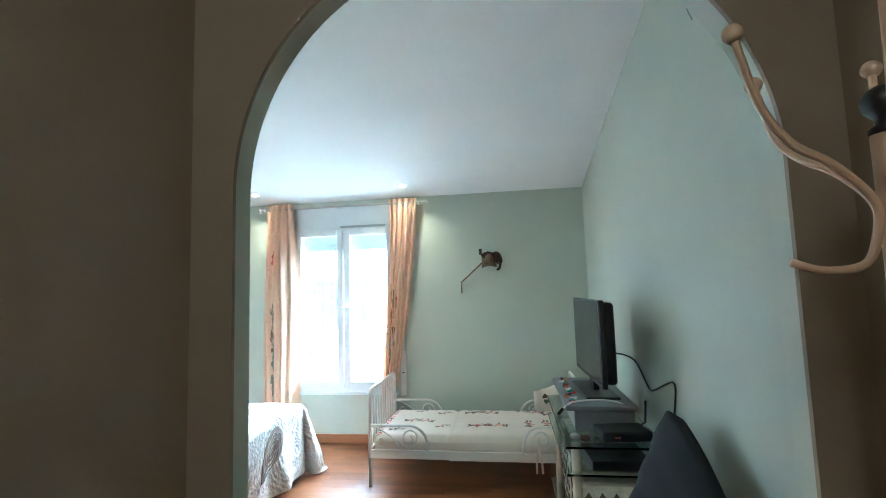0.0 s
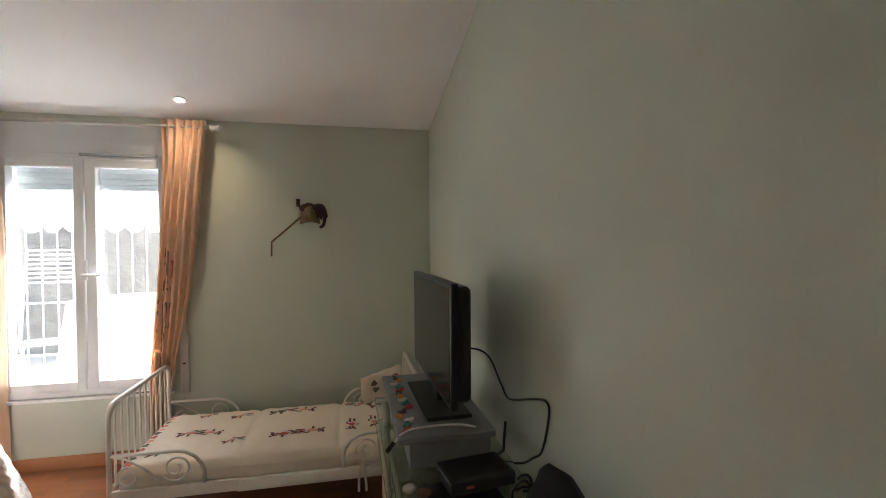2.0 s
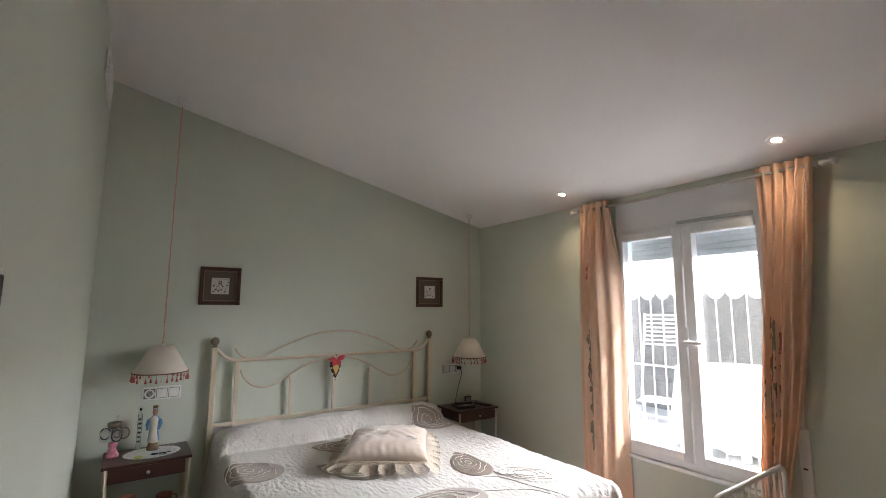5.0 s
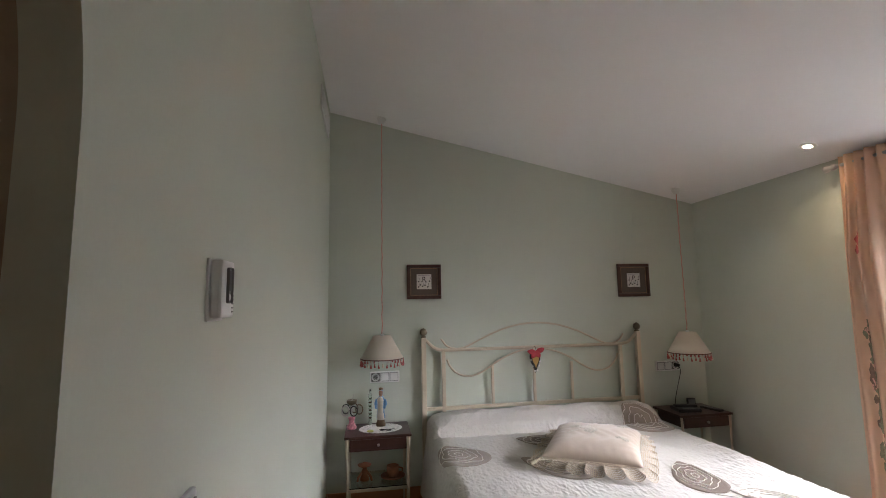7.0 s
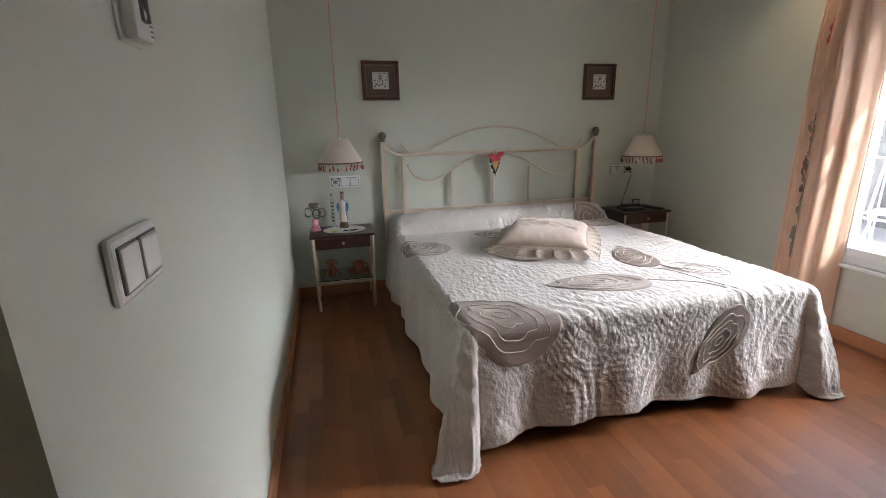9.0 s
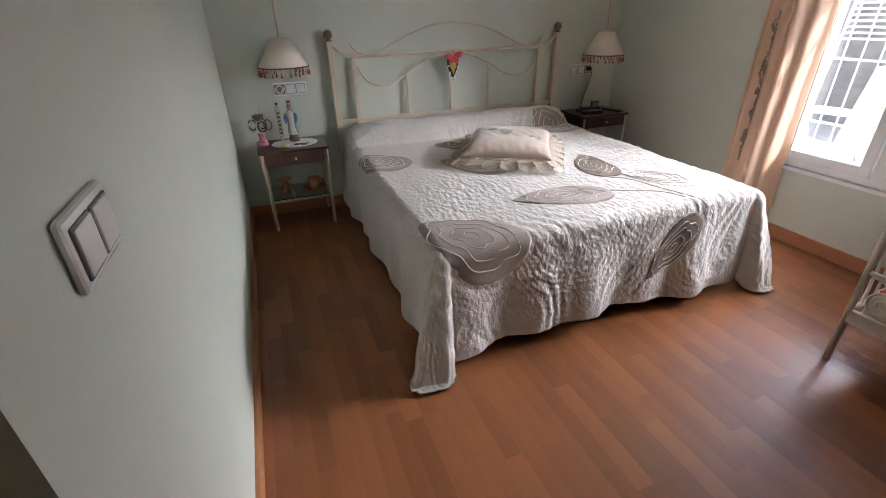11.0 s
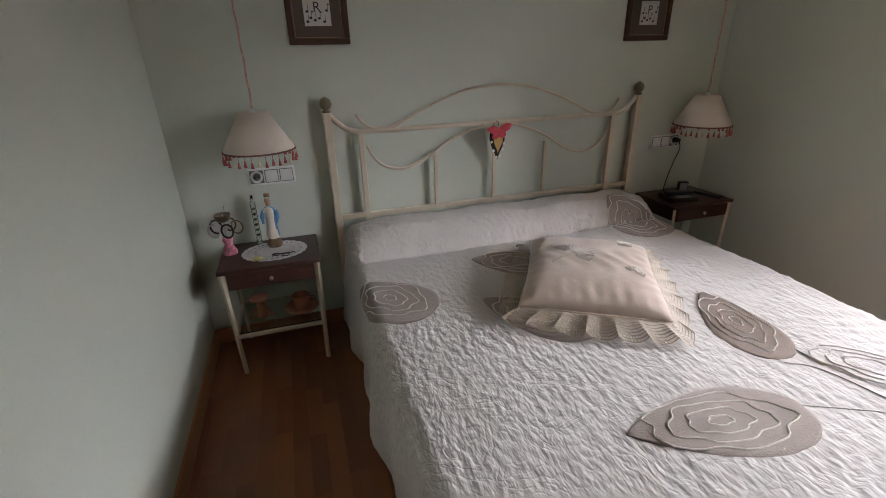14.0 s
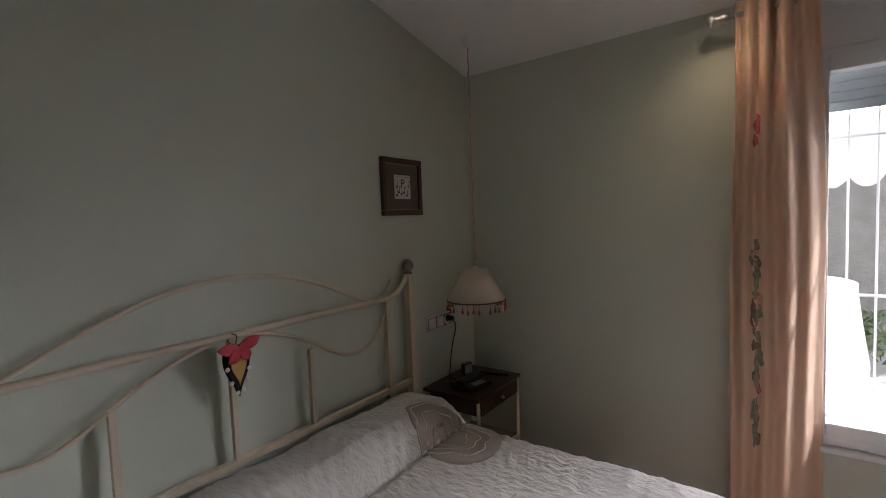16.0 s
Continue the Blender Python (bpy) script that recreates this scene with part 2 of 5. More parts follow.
# ---- window ----
win = tagged(new("window_1"), "white plastic double casement window with roller shutter box", "window", kind="structure")
GY = 4.775
FX = ((-2.29, -1.915), (-1.785, -1.412))
GZ0, GZ1 = 0.575, 1.99
part("shutter_box", box((WX0 + 0.002, YW + 0.004, 2.078), (WX1 - 0.002, YW + 0.2, 2.288), 0.006), M_PVC, win, "white shutter box above the window")
bm = box((WX0 + 0.002, YW - 0.004, 2.045), (WX1 - 0.002, YW + 0.075, 2.078), 0.005)
box((WX0 + 0.002, YW - 0.004, WZ0 + 0.002), (-2.325, YW + 0.075, 2.045), 0.005, bm)
box((-1.38, YW - 0.004, WZ0 + 0.002), (WX1 - 0.002, YW + 0.075, 2.045), 0.005, bm)
box((-2.325, YW - 0.004, WZ0 + 0.002), (-1.38, YW + 0.075, 0.522), 0.005, bm)
part("window_frame", bm, M_PVC, win)
part("window_sill", box((WX0 - 0.02, YW - 0.03, WZ0 - 0.022), (WX1 + 0.02, YW + 0.1, WZ0), 0.005), M_PVC, win)
part("vent_strip", box((-1.88, YW - 0.012, 2.066), (-1.42, YW - 0.002, 2.088), 0.003), M_SLAT, win, "grey ventilation strip")
for k, (a, b) in enumerate(FX):
    lo, hi = ((-2.328, -1.858), (-1.848, -1.378))[k]
    bm = box((lo, YW - 0.018, 0.52), (a, YW + 0.052, 2.048), 0.006)
    box((b, YW - 0.018, 0.52), (hi, YW + 0.052, 2.048), 0.006, bm)
    box((a, YW - 0.018, GZ1), (b, YW + 0.052, 2.048), 0.006, bm)
    box((a, YW - 0.018, 0.52), (b, YW + 0.052, GZ0), 0.006, bm)
    sash = part("sash", bm, M_PVC, win)
    pane = part("pane", box((a - 0.005, GY - 0.004, GZ0 - 0.005), (b + 0.005, GY + 0.004, GZ1 + 0.005)), M_GLASS, sash, "clear glass pane")
    pane.visible_shadow = False
bm = box((-1.862, YW - 0.030, 1.25), (-1.838, YW - 0.018, 1.38), 0.004)
tube([(-1.85, YW - 0.02, 1.282), (-1.85, YW - 0.06, 1.282), (-1.80, YW - 0.065, 1.282), (-1.735, YW - 0.062, 1.280)], 0.010, 8, bm)
part("handle", bm, M_PVC, win, "white lever handle")
# lowered end of the roller shutter, slat by slat
for i in range(5):
    z = 2.055 - i * 0.040
    part("shutter_slat", box((WX0 + 0.03, 4.865 + (0.004 if i % 2 else 0), z - 0.0405), (WX1 - 0.03, 4.878 + (0.004 if i % 2 else 0), z), 0.005), M_SLAT, win)
# ---- outside the window ----
M_CREAM = shade("cream_metal_paint", (0.61, 0.52, 0.39), 0.38, vary=0.06, scale=9, bump=0.04)
M_WHITE = shade("white_metal_paint", (0.78, 0.74, 0.68), 0.35, vary=0.04, scale=9, bump=0.04)
M_PLASTIC = shade("white_plastic", (0.78, 0.77, 0.74), 0.35, vary=0.03, bump=0.02)
M_BLACK = shade("black_plastic", (0.012, 0.012, 0.013), 0.35, vary=0.2, bump=0.03)
M_GREYB = shade("grey_plastic", (0.24, 0.25, 0.26), 0.45, vary=0.08, bump=0.04)
M_BARS = shade("white_grille_paint", (0.75, 0.75, 0.74), 0.45, vary=0.05)
M_CANVAS = shade("white_awning_canvas", (0.80, 0.79, 0.76), 0.8, vary=0.06, bump=0.1)
# stone colour kept dark: the shade below the awning is put into it
M_SHADED_STONE = shade("shade_dark_pinkish_stone", (0.25, 0.235, 0.225), 0.85, vary=0.3, scale=7, bump=0.6, grain=18, depth=0.02)
M_LEAF = shade("dull_green_leaves", (0.10, 0.14, 0.06), 0.6, vary=0.4, scale=9, island=0.6)

setting("ground", box((-40, YW + 0.27, -0.35), (40, 90, -0.15)), M_TILE, "pale paved patio outside the window", "ground")
setting("patio_wall", box((-7.0, 9.0, -0.15), (5.0, 9.25, 2.0), 0.02), M_SHADED_STONE, "pinkish stone patio wall, coloured dark to carry the awning shade", "wall")
gr = thing("window_grille", AT0, "white steel security grille outside the window", "grille")
for i in range(11):
    x = WX0 + 0.05 + i * 0.0925
    part("bar", tube([(x, 4.905, WZ0 + 0.0), (x, 4.905, 2.3)], 0.0045, 8), M_BARS, gr)
for z in (0.72, 1.08, 1.75):
    part("cross_rail", box((WX0 - 0.05, 4.894, z - 0.004), (WX1 + 0.05, 4.916, z + 0.006)), M_BARS, gr)

    for x in (WX0 - 0.04, WX1 + 0.04):
        part("lug", box((x - 0.008, YW + 0.141, z - 0.008), (x + 0.008, 4.894, z + 0.010)), M_BARS, gr)

aw = thing("awning", pose(0, 0, 0), "white canvas patio awning with a scalloped valance", "awning")
part("canvas", grid(lambda u, v: (-4.6 + 5.2 * u, 7.0 + 0.9 * v, 2.03 + 0.25 * v - 0.03 * math.sin(u * 40)), 60, 6, thick=0.006), M_CANVAS, aw)


def scallop(u, v):
    drop = 0.34 + 0.09 * abs(math.sin(u * math.pi * 26)) ** 0.7
    return (-4.6 + 5.2 * u, 7.0 + 0.01 * math.sin(u * 90), 2.03 - drop * v)


part("valance", grid(scallop, 416, 3, thick=0.004), M_CANVAS, aw)
for x in (-4.4, 0.4):
    part("post", tube([(x, 7.05, -0.15), (x, 7.05, 2.05)], 0.025, 10), M_BARS, aw)
pc = thing("patio_chair", pose(-3.20, 6.7, -0.15, 0, 0, 14), "white slatted folding patio chair", "chair")
for sx in (-0.21, 0.21):
    part("side_rail", tube([(sx, 0.30, 0.0), (sx, -0.05, 0.62), (sx, 0.20, 1.58)], 0.013, 8), M_BARS, pc)
    part("leg", tube([(sx, -0.3, 0.0), (sx, 0.10, 0.63)], 0.013, 8), M_BARS, pc)
for i in range(8):
    part("slat", box((-0.21, 0.098 + i * 0.0125, 1.22 + i * 0.048), (0.21, 0.108 + i * 0.0125, 1.238 + i * 0.048), 0.003), M_BARS, pc)
for i in range(5):
    part("slat", box((-0.21, -0.22 + i * 0.08, 0.62), (0.21, -0.17 + i * 0.08, 0.634), 0.003), M_BARS, pc)


def cloth_fall(u, v):
    """A round tablecloth: flat to the rim, then hanging in folds."""
    ang = u * 2 * math.pi
    if v < 0.45:
        r = 0.62 * v / 0.45
        return (r * math.cos(ang), r * math.sin(ang), 1.0)
    k = (v - 0.45) / 0.55
    r = 0.62 + (0.05 + 0.05 * math.sin(ang * 13)) * k
    return (r * math.cos(ang), r * math.sin(ang), 1.0 - 0.70 * k)


tb = thing("patio_table", pose(-2.55, 7.1, -0.15), "round patio table under a hanging white cloth", "table")
part("tabletop", lathe([(0.0, 0.955), (0.59, 0.955), (0.60, 0.97), (0.59, 0.985), (0.0, 0.985)], 32), M_OUT, tb)
part("pedestal", lathe([(0.0, 0.0), (0.26, 0.0), (0.26, 0.03), (0.05, 0.06), (0.04, 0.94), (0.12, 0.955), (0.0, 0.955)], 24), M_OUT, tb)
tcl = thing("tablecloth", pose(-2.55, 7.1, -0.15), "white cotton tablecloth hanging in folds over the patio table", "tablecloth")
bm = grid(cloth_fall, 104, 20)
bmesh.ops.remove_doubles(bm, verts=bm.verts, dist=1e-5)
part("cloth", bm, M_CANVAS, tcl, smooth=True)
sh = thing("shrub", pose(-1.9, 8.2, -0.15), "low dull green shrub on the patio", "shrub")
part("stem", tube([(0, 0, 0), (0.02, 0, 0.25), (-0.03, 0.02, 0.45)], [0.03, 0.02, 0.01], 8), M_SHADED_STONE, sh)
rnd = random.Random(5)
bm = bmesh.new()
for i in range(700):
    c = Vector((rnd.gauss(0, 0.35), rnd.gauss(0, 0.15), 0.38 + rnd.gauss(0, 0.13)))
    a, b = Vector((rnd.uniform(-1, 1), rnd.uniform(-1, 1), rnd.uniform(-1, 1))).normalized() * 0.045, Vector((rnd.uniform(-1, 1), rnd.uniform(-1, 1), rnd.uniform(-1, 1))).normalized() * 0.022
    bm.faces.new([bm.verts.new(c + q) for q in (-a, b, a, -b)])
part("foliage", bm, M_LEAF, sh)

# ---- curtains ----
def cloth(name, base):
    """Cotton that lets some daylight through."""
    m = shade(name, base, 0.85, vary=0.08, scale=4, bump=0.25, grain=400, sheen=0.2, depth=0.001)
    nt = m.node_tree
    b = nt.nodes["Principled BSDF"]
    tr = nt.nodes.new("ShaderNodeBsdfTranslucent")
    tr.inputs[0].default_value = (base[0], base[1] * 0.85, base[2] * 0.7, 1)
    mx = nt.nodes.new("ShaderNodeMixShader")
    mx.inputs[0].default_value = 0.38
    out = nt.nodes["Material Output"]
    nt.links.new(b.outputs[0], mx.inputs[1])
    nt.links.new(tr.outputs[0], mx.inputs[2])
    nt.links.new(mx.outputs[0], out.inputs[0])
    return m


M_CURT = cloth("apricot_curtain_cotton", (0.82, 0.61, 0.44))
M_RED = shade("faded_red_print", (0.55, 0.13, 0.11), 0.85, vary=0.3, scale=30, bump=0.1)
M_PINK = shade("faded_pink_print", (0.72, 0.33, 0.27), 0.85, vary=0.25, scale=30, bump=0.1)
M_OLIVE = shade("dull_olive_print", (0.13, 0.15, 0.09), 0.85, vary=0.3, scale=30, bump=0.1)
M_UMBER = shade("umber_print", (0.13, 0.075, 0.05), 0.85, vary=0.3, scale=30, bump=0.1)
CURTY = 4.615


def curtain_left(u, v):
    z = 2.318 - 2.30 * v
    x0 = -2.60 - 0.02 * v
    x1 = -2.325 + 0.045 * math.sin(min(1, v * 1.3) * math.pi / 2) - 0.02 * v
    ph = u * math.pi * 9 + 0.5 * math.sin(v * 3)
    turn = 0.125 * max(0.0, (u - 0.66) / 0.34) * min(1.0, v * 4)
    flat = 1 - 0.75 * max(0.0, (u - 0.62) / 0.38) * min(1.0, v * 4)
    return (x0 + (x1 - x0) * u + 0.006 * math.sin(v * 9 + u * 5), CURTY - 0.04 * min(1.0, v * 4) + turn + ((0.018 - 0.006 * v) * math.sin(ph) + 0.008 * math.sin(u * 17 + v * 4)) * flat, z)


def curtain_right(u, v):
    z = 2.312 - 2.11 * v
    k = min(1, v / 0.9) ** 1.9
    x0 = -1.362 - 0.105 * k
    x1 = -1.082 - 0.245 * min(1, v / 0.9) ** 1.25
    ph = u * math.pi * 10 + 0.4 * math.sin(v * 4)
    return (x0 + (x1 - x0) * u + 0.008 * math.sin(v * 8 + u * 4), CURTY + 0.01 + (0.019 - 0.002 * v) * math.sin(ph) + 0.010 * math.sin(u * 13 + v * 5), z)


def blot(f, u0, v0, du, dv, off, seed, n=36):
    """A printed flower or leaf that follows a cloth f."""
    r = random.Random(seed)
    own = bmesh.new()
    p1, p2 = r.uniform(0, 6), r.uniform(0, 6)
    wob = [0.92 + 0.16 * math.sin(3 * i * 2 * math.pi / n + p1) + 0.12 * math.sin(5 * i * 2 * math.pi / n + p2) + r.uniform(-0.05, 0.05) for i in range(n)]
    rings = []
    for s in [i / 5 for i in range(6)]:
        ring = []
        for i in range(n):
            a = i * 2 * math.pi / n
            p = Vector(f(u0 + du * s * wob[i] * math.cos(a), v0 + dv * s * wob[i] * math.sin(a)))
            ring.append(own.verts.new(p + Vector(off)))
        rings.append(ring)
    for r0, r1 in zip(rings, rings[1:]):
        for i in range(n):
            own.faces.new((r0[i], r0[(i + 1) % n], r1[(i + 1) % n], r1[i]))
    bmesh.ops.remove_doubles(own, verts=own.verts, dist=1e-6)
    return own


C_RED = shade("washed_red_print", (0.52, 0.13, 0.11), 0.85, vary=0.35, scale=45, bump=0.1)
C_PINK = shade("washed_pink_print", (0.74, 0.44, 0.34), 0.85, vary=0.25, scale=45, bump=0.1)
C_OLIVE = shade("washed_olive_print", (0.27, 0.26, 0.17), 0.85, vary=0.45, scale=45, bump=0.1)
C_UMBER = shade("washed_umber_print", (0.22, 0.14, 0.10), 0.85, vary=0.45, scale=45, bump=0.1)
def twig(u0, spread, v0, v1, n, seed, flowers, wide=0.04):
    """Small printed leaves and buds strewn down a fold, with a few larger flowers."""
    r = random.Random(seed)
    out = [(u, v, du, dv, m) for u, v, du, dv, m in flowers]
    for i in range(n):
        v = v0 + (v1 - v0) * (i + r.uniform(-0.3, 0.3)) / n
        out.append((u0 + r.uniform(-spread, spread), v, r.uniform(0.4, 1.0) * wide, r.uniform(0.008, 0.022), r.choice((C_OLIVE, C_OLIVE, C_OLIVE, C_UMBER, C_PINK, C_RED))))
    return out


for f, nm, spots in ((curtain_left, "floor-length apricot curtain with a faded flower border, drawn open",
                      twig(0.28, 0.035, 0.44, 0.80, 34, 21, [(0.29, 0.225, 0.045, 0.020, C_RED), (0.27, 0.252, 0.035, 0.012, C_RED), (0.29, 0.205, 0.020, 0.014, C_PINK), (0.28, 0.79, 0.045, 0.020, C_OLIVE)])),
                     (curtain_right, "apricot curtain with faded red flower print, gathered beside the cot",
                      twig(0.30, 0.11, 0.42, 0.84, 44, 22, [(0.42, 0.475, 0.10, 0.030, C_RED), (0.38, 0.505, 0.09, 0.022, C_PINK), (0.22, 0.43, 0.05, 0.006, C_UMBER), (0.24, 0.455, 0.035, 0.008, C_UMBER), (0.25, 0.82, 0.07, 0.02, C_OLIVE), (0.42, 0.80, 0.09, 0.02, C_OLIVE), (0.36, 0.62, 0.10, 0.025, C_PINK)], 0.065))):
    c = thing("curtain", AT0, nm, "curtain", "curtains of the window")
    cl = part("cloth", grid(f, 96, 60, thick=0.0025), M_CURT, c, smooth=True)
    for k, (u0, v0, du, dv, m) in enumerate(spots):
        part("printed_flower", blot(f, u0, v0, du, dv, (0, -0.006, 0), k, 16), m, cl)
rod = thing("curtain_rod", AT0, "slim brass-grey curtain rod with knob ends", "curtain rod")
part("rod", tube([(-2.64, CURTY + 0.01, 2.266), (-1.045, CURTY + 0.01, 2.266)], 0.010, 12), M_METAL, rod, smooth=True)
for sx, x in ((-1, -2.65), (1, -1.035)):
    part("finial", lathe([(0.0, -0.03), (0.016, -0.025), (0.020, -0.005), (0.012, 0.012), (0.022, 0.024), (0.026, 0.04), (0.0, 0.06)], 14, m=pose(x, CURTY + 0.01, 2.266, 0, 90 * sx, 0)), M_METAL, rod, smooth=True)
    part("bracket", tube([(x - sx * 0.05, CURTY + 0.01, 2.266), (x - sx * 0.05, YW - 0.002, 2.266)], 0.008, 8), M_METAL, rod)
st = thing("shutter_strap", AT0, "white shutter strap box on the wall beside the window", "strap box")
part("strap", box((-1.277, YW - 0.008, 0.52), (-1.257, YW - 0.002, 2.16)), M_PLASTIC, st)
part("case", box((-1.292, YW - 0.022, 0.45), (-1.240, YW - 0.0005, 0.86), 0.006), M_PLASTIC, st)
part("slot", box((-1.277, YW - 0.0245, 0.655), (-1.257, YW - 0.0215, 0.663)), M_BLACK, st)

# ---- downlights ----
for sx in (-2.64, -1.185):
    y = 4.455
    tilt = pose(sx, y, roof(y), math.degrees(math.atan(-0.2167)), 0, 0)
    d = thing("downlight", tilt, "small recessed ceiling downlight, lit warm", "downlight", "ceiling downlights")
    part("rim", lathe([(0.023, -0.001), (0.030, -0.009), (0.044, -0.006), (0.047, -0.001), (0.047, 0.004), (0.023, 0.004)], 28), M_PLASTIC, d, smooth=True)
    part("bulb", lathe([(0.0, -0.006), (0.016, -0.005), (0.023, -0.001), (0.023, 0.003)], 24), M_LAMP, d, smooth=True)

# ---- child's cot ----
M_SHEET = shade("cream_quilt_cotton", (0.78, 0.68, 0.57), 0.85, vary=0.05, scale=8, bump=0.3, grain=300, sheen=0.2, depth=0.001)
cot = thing("toddler_bed", AT0, "white metal toddler bed with scrolled side rails", "bed")
CXL, CXE, CYF, CYB = -1.32, 0.235, 3.80, 4.57
arch = [(CXL, CYF, 0.0), (CXL, CYF, 0.615)] + [(CXL, CYF + 0.07 - 0.07 * math.cos(a), 0.615 + 0.075 * math.sin(a)) for a in (0.3, 0.7, 1.1, 1.45)]
arch += [(CXL, CYB - q[1] + CYF, q[2]) for q in arch[::-1]]
for x in (CXL, CXE):
    part("end_frame", tube([(x, p[1], p[2]) for p in arch], 0.013, 10), M_WHITE, cot, smooth=True)
    part("end_rail", tube([(x, CYF, 0.27), (x, CYB, 0.27)], 0.010, 8), M_WHITE, cot)
    for i in range(10):
        y = CYF + 0.065 + i * (CYB - CYF - 0.13) / 9
        b = part("spindle", tube([(x, y, 0.27), (x, y, 0.688)], 0.006, 8), M_WHITE, cot)
        part("collar", lathe([(0.0, 0.666), (0.010, 0.668), (0.012, 0.680), (0.0, 0.682)], 10, m=Matrix.Translation((x, y, 0))), M_WHITE, b)
for y in (CYF, CYB):
    part("side_rail", box((CXL, y - 0.011, 0.205), (-0.72, y + 0.011, 0.265), 0.004), M_WHITE, cot)
    part("side_rail", box((-0.73, y - 0.014, 0.200), (CXE, y + 0.014, 0.262), 0.004), M_WHITE, cot)


def scroll(cx, cz, r0, turns, start, sgn, y):
    return [(cx + sgn * r0 * (1 - 0.75 * t / 26) * math.cos(start + turns * 2 * math.pi * t / 26), y, cz + r0 * (1 - 0.75 * t / 26) * math.sin(start + turns * 2 * math.pi * t / 26)) for t in range(27)]


for y in (CYF, CYB):
    for x0, sg in ((CXL, 1), (CXE, -1)):
        top = [(x0, y, 0.44), (x0 + sg * 0.30, y, 0.44)] + [(x0 + sg * (0.30 + 0.13 * math.sin(a)), y, 0.31 + 0.13 * math.cos(a)) for a in (0.35, 0.75, 1.15, 1.5)] + [(x0 + sg * 0.43, y, 0.265)]
        part("guard_rail", tube(top, 0.010, 8), M_WHITE, cot, smooth=True)
        part("scroll", tube([(x0 + sg * 0.02, y, 0.43)] + spline([(x0 + sg * 0.06, y, 0.425), (x0 + sg * 0.16, y, 0.36), (x0 + sg * 0.22, y, 0.29)], 5) + scroll(x0 + sg * 0.30, 0.355, 0.075, 1.6, 3.6, sg, y), 0.006, 6), M_WHITE, cot, smooth=True)
        part("scroll", tube(scroll(x0 + sg * 0.085, 0.325, 0.055, 1.3, 1.6, sg, y), 0.006, 6), M_WHITE, cot, smooth=True)
part("slat_base", box((CXL + 0.02, CYF + 0.014, 0.235), (CXE - 0.02, CYB - 0.014, 0.25)), M_WHITE, cot)


def puff(u, v):
    x, y = CXL + 0.03 + 1.49 * u, CYF + 0.02 + (CYB - CYF - 0.04) * v
    seam = min(abs(u - k) for k in (0.0, 0.37, 0.72, 1.0))
    edge = min(v, 1 - v)
    z = 0.368 - 0.012 * math.exp(-seam * 110) - 0.045 * math.exp(-edge * 48) + 0.0018 * math.sin(x * 60 + y * 31) * math.sin(y * 47)
    return (x, y, z)


mat_ = thing("cot_quilt", AT0, "cream quilted cot mattress cover with small printed figures", "quilt")
bm = grid(puff, 100, 40)
box((CXL + 0.03, CYF + 0.02, 0.252), (CXL + 1.52, CYB - 0.02, 0.325), 0.012, bm)
top = part("cover", bm, M_SHEET, mat_, smooth=True)
def printed_figure(u, v, turn, size, seed):
    """A small printed figure: a head, a body and limbs of several colours."""
    r = random.Random(seed)
    ca, sa = math.cos(turn), math.sin(turn)
    lim = r.choice((M_UMBER, M_OLIVE))
    body = r.choice((M_PINK, M_RED, M_PINK, M_OLIVE))
    bits = [(-0.9, 0.0, 0.30, 0.34, M_UMBER), (-1.15, 0.34, 0.14, 0.14, M_UMBER), (-1.15, -0.34, 0.14, 0.14, M_UMBER), (-0.85, 0.04, 0.12, 0.14, M_PINK), (-0.25, 0.0, 0.42, 0.30, body),
            (0.10, 0.42, 0.30, 0.10, lim), (-0.30, -0.45, 0.12, 0.26, lim), (0.55, 0.20, 0.40, 0.12, lim), (0.60, -0.18, 0.42, 0.12, M_UMBER), (0.98, 0.22, 0.16, 0.16, M_RED)]
    for i, (x, y, dx, dy, m) in enumerate(bits):
        px, py = (x * ca - y * sa) * size, (x * sa + y * ca) * size
        swap = abs(sa) > 0.7
        part("printed_figure", blot(puff, u + px / 1.49, v + py / (CYB - CYF - 0.04), (dy if swap else dx) * size / 1.49, (dx if swap else dy) * size / (CYB - CYF - 0.04), (0, 0, 0.0022 + 0.0004 * i), seed * 7 + i, 14), m, top)


for i, (u, v, turn, size) in enumerate(((0.155, 0.50, 0.1, 0.055), (0.21, 0.49, 2.9, 0.055), (0.17, 0.87, 0.3, 0.038), (0.31, 0.80, 0.2, 0.045), (0.33, 0.30, 0.4, 0.042), (0.10, 0.17, 0.1, 0.045), (0.48, 0.83, 0.1, 0.060), (0.55, 0.83, 3.0, 0.058),
                                        (0.52, 0.33, 0.0, 0.062), (0.60, 0.35, 3.1, 0.060), (0.80, 0.86, 3.0, 0.062), (0.77, 0.42, 1.5, 0.055), (0.86, 0.44, 1.6, 0.055), (0.90, 0.80, 0.4, 0.05))):
    printed_figure(u, v, turn, size * 1.25, 40 + i)
for i in range(13):
    y = CYF + 0.06 + i * 0.053
    part("hem_dot", blot(puff, 0.018, (y - CYF - 0.02) / (CYB - CYF - 0.04), 0.013, 0.030, (0, 0, 0.003), 80 + i), (M_RED, M_OLIVE, M_PINK)[i % 3], top)
pl = thing("cot_bumper", AT0, "cream padded cot bumper with printed figures", "bumper")
fb = lambda u, v: (-0.07 + 0.28 * u, CYB - 0.045 - 0.03 * math.sin(math.pi * v) - 0.006 * math.sin(u * 20), 0.36 + (0.16 + 0.09 * u) * v)
bp = part("pad", grid(fb, 20, 10, thick=0.02), M_SHEET, pl, smooth=True)
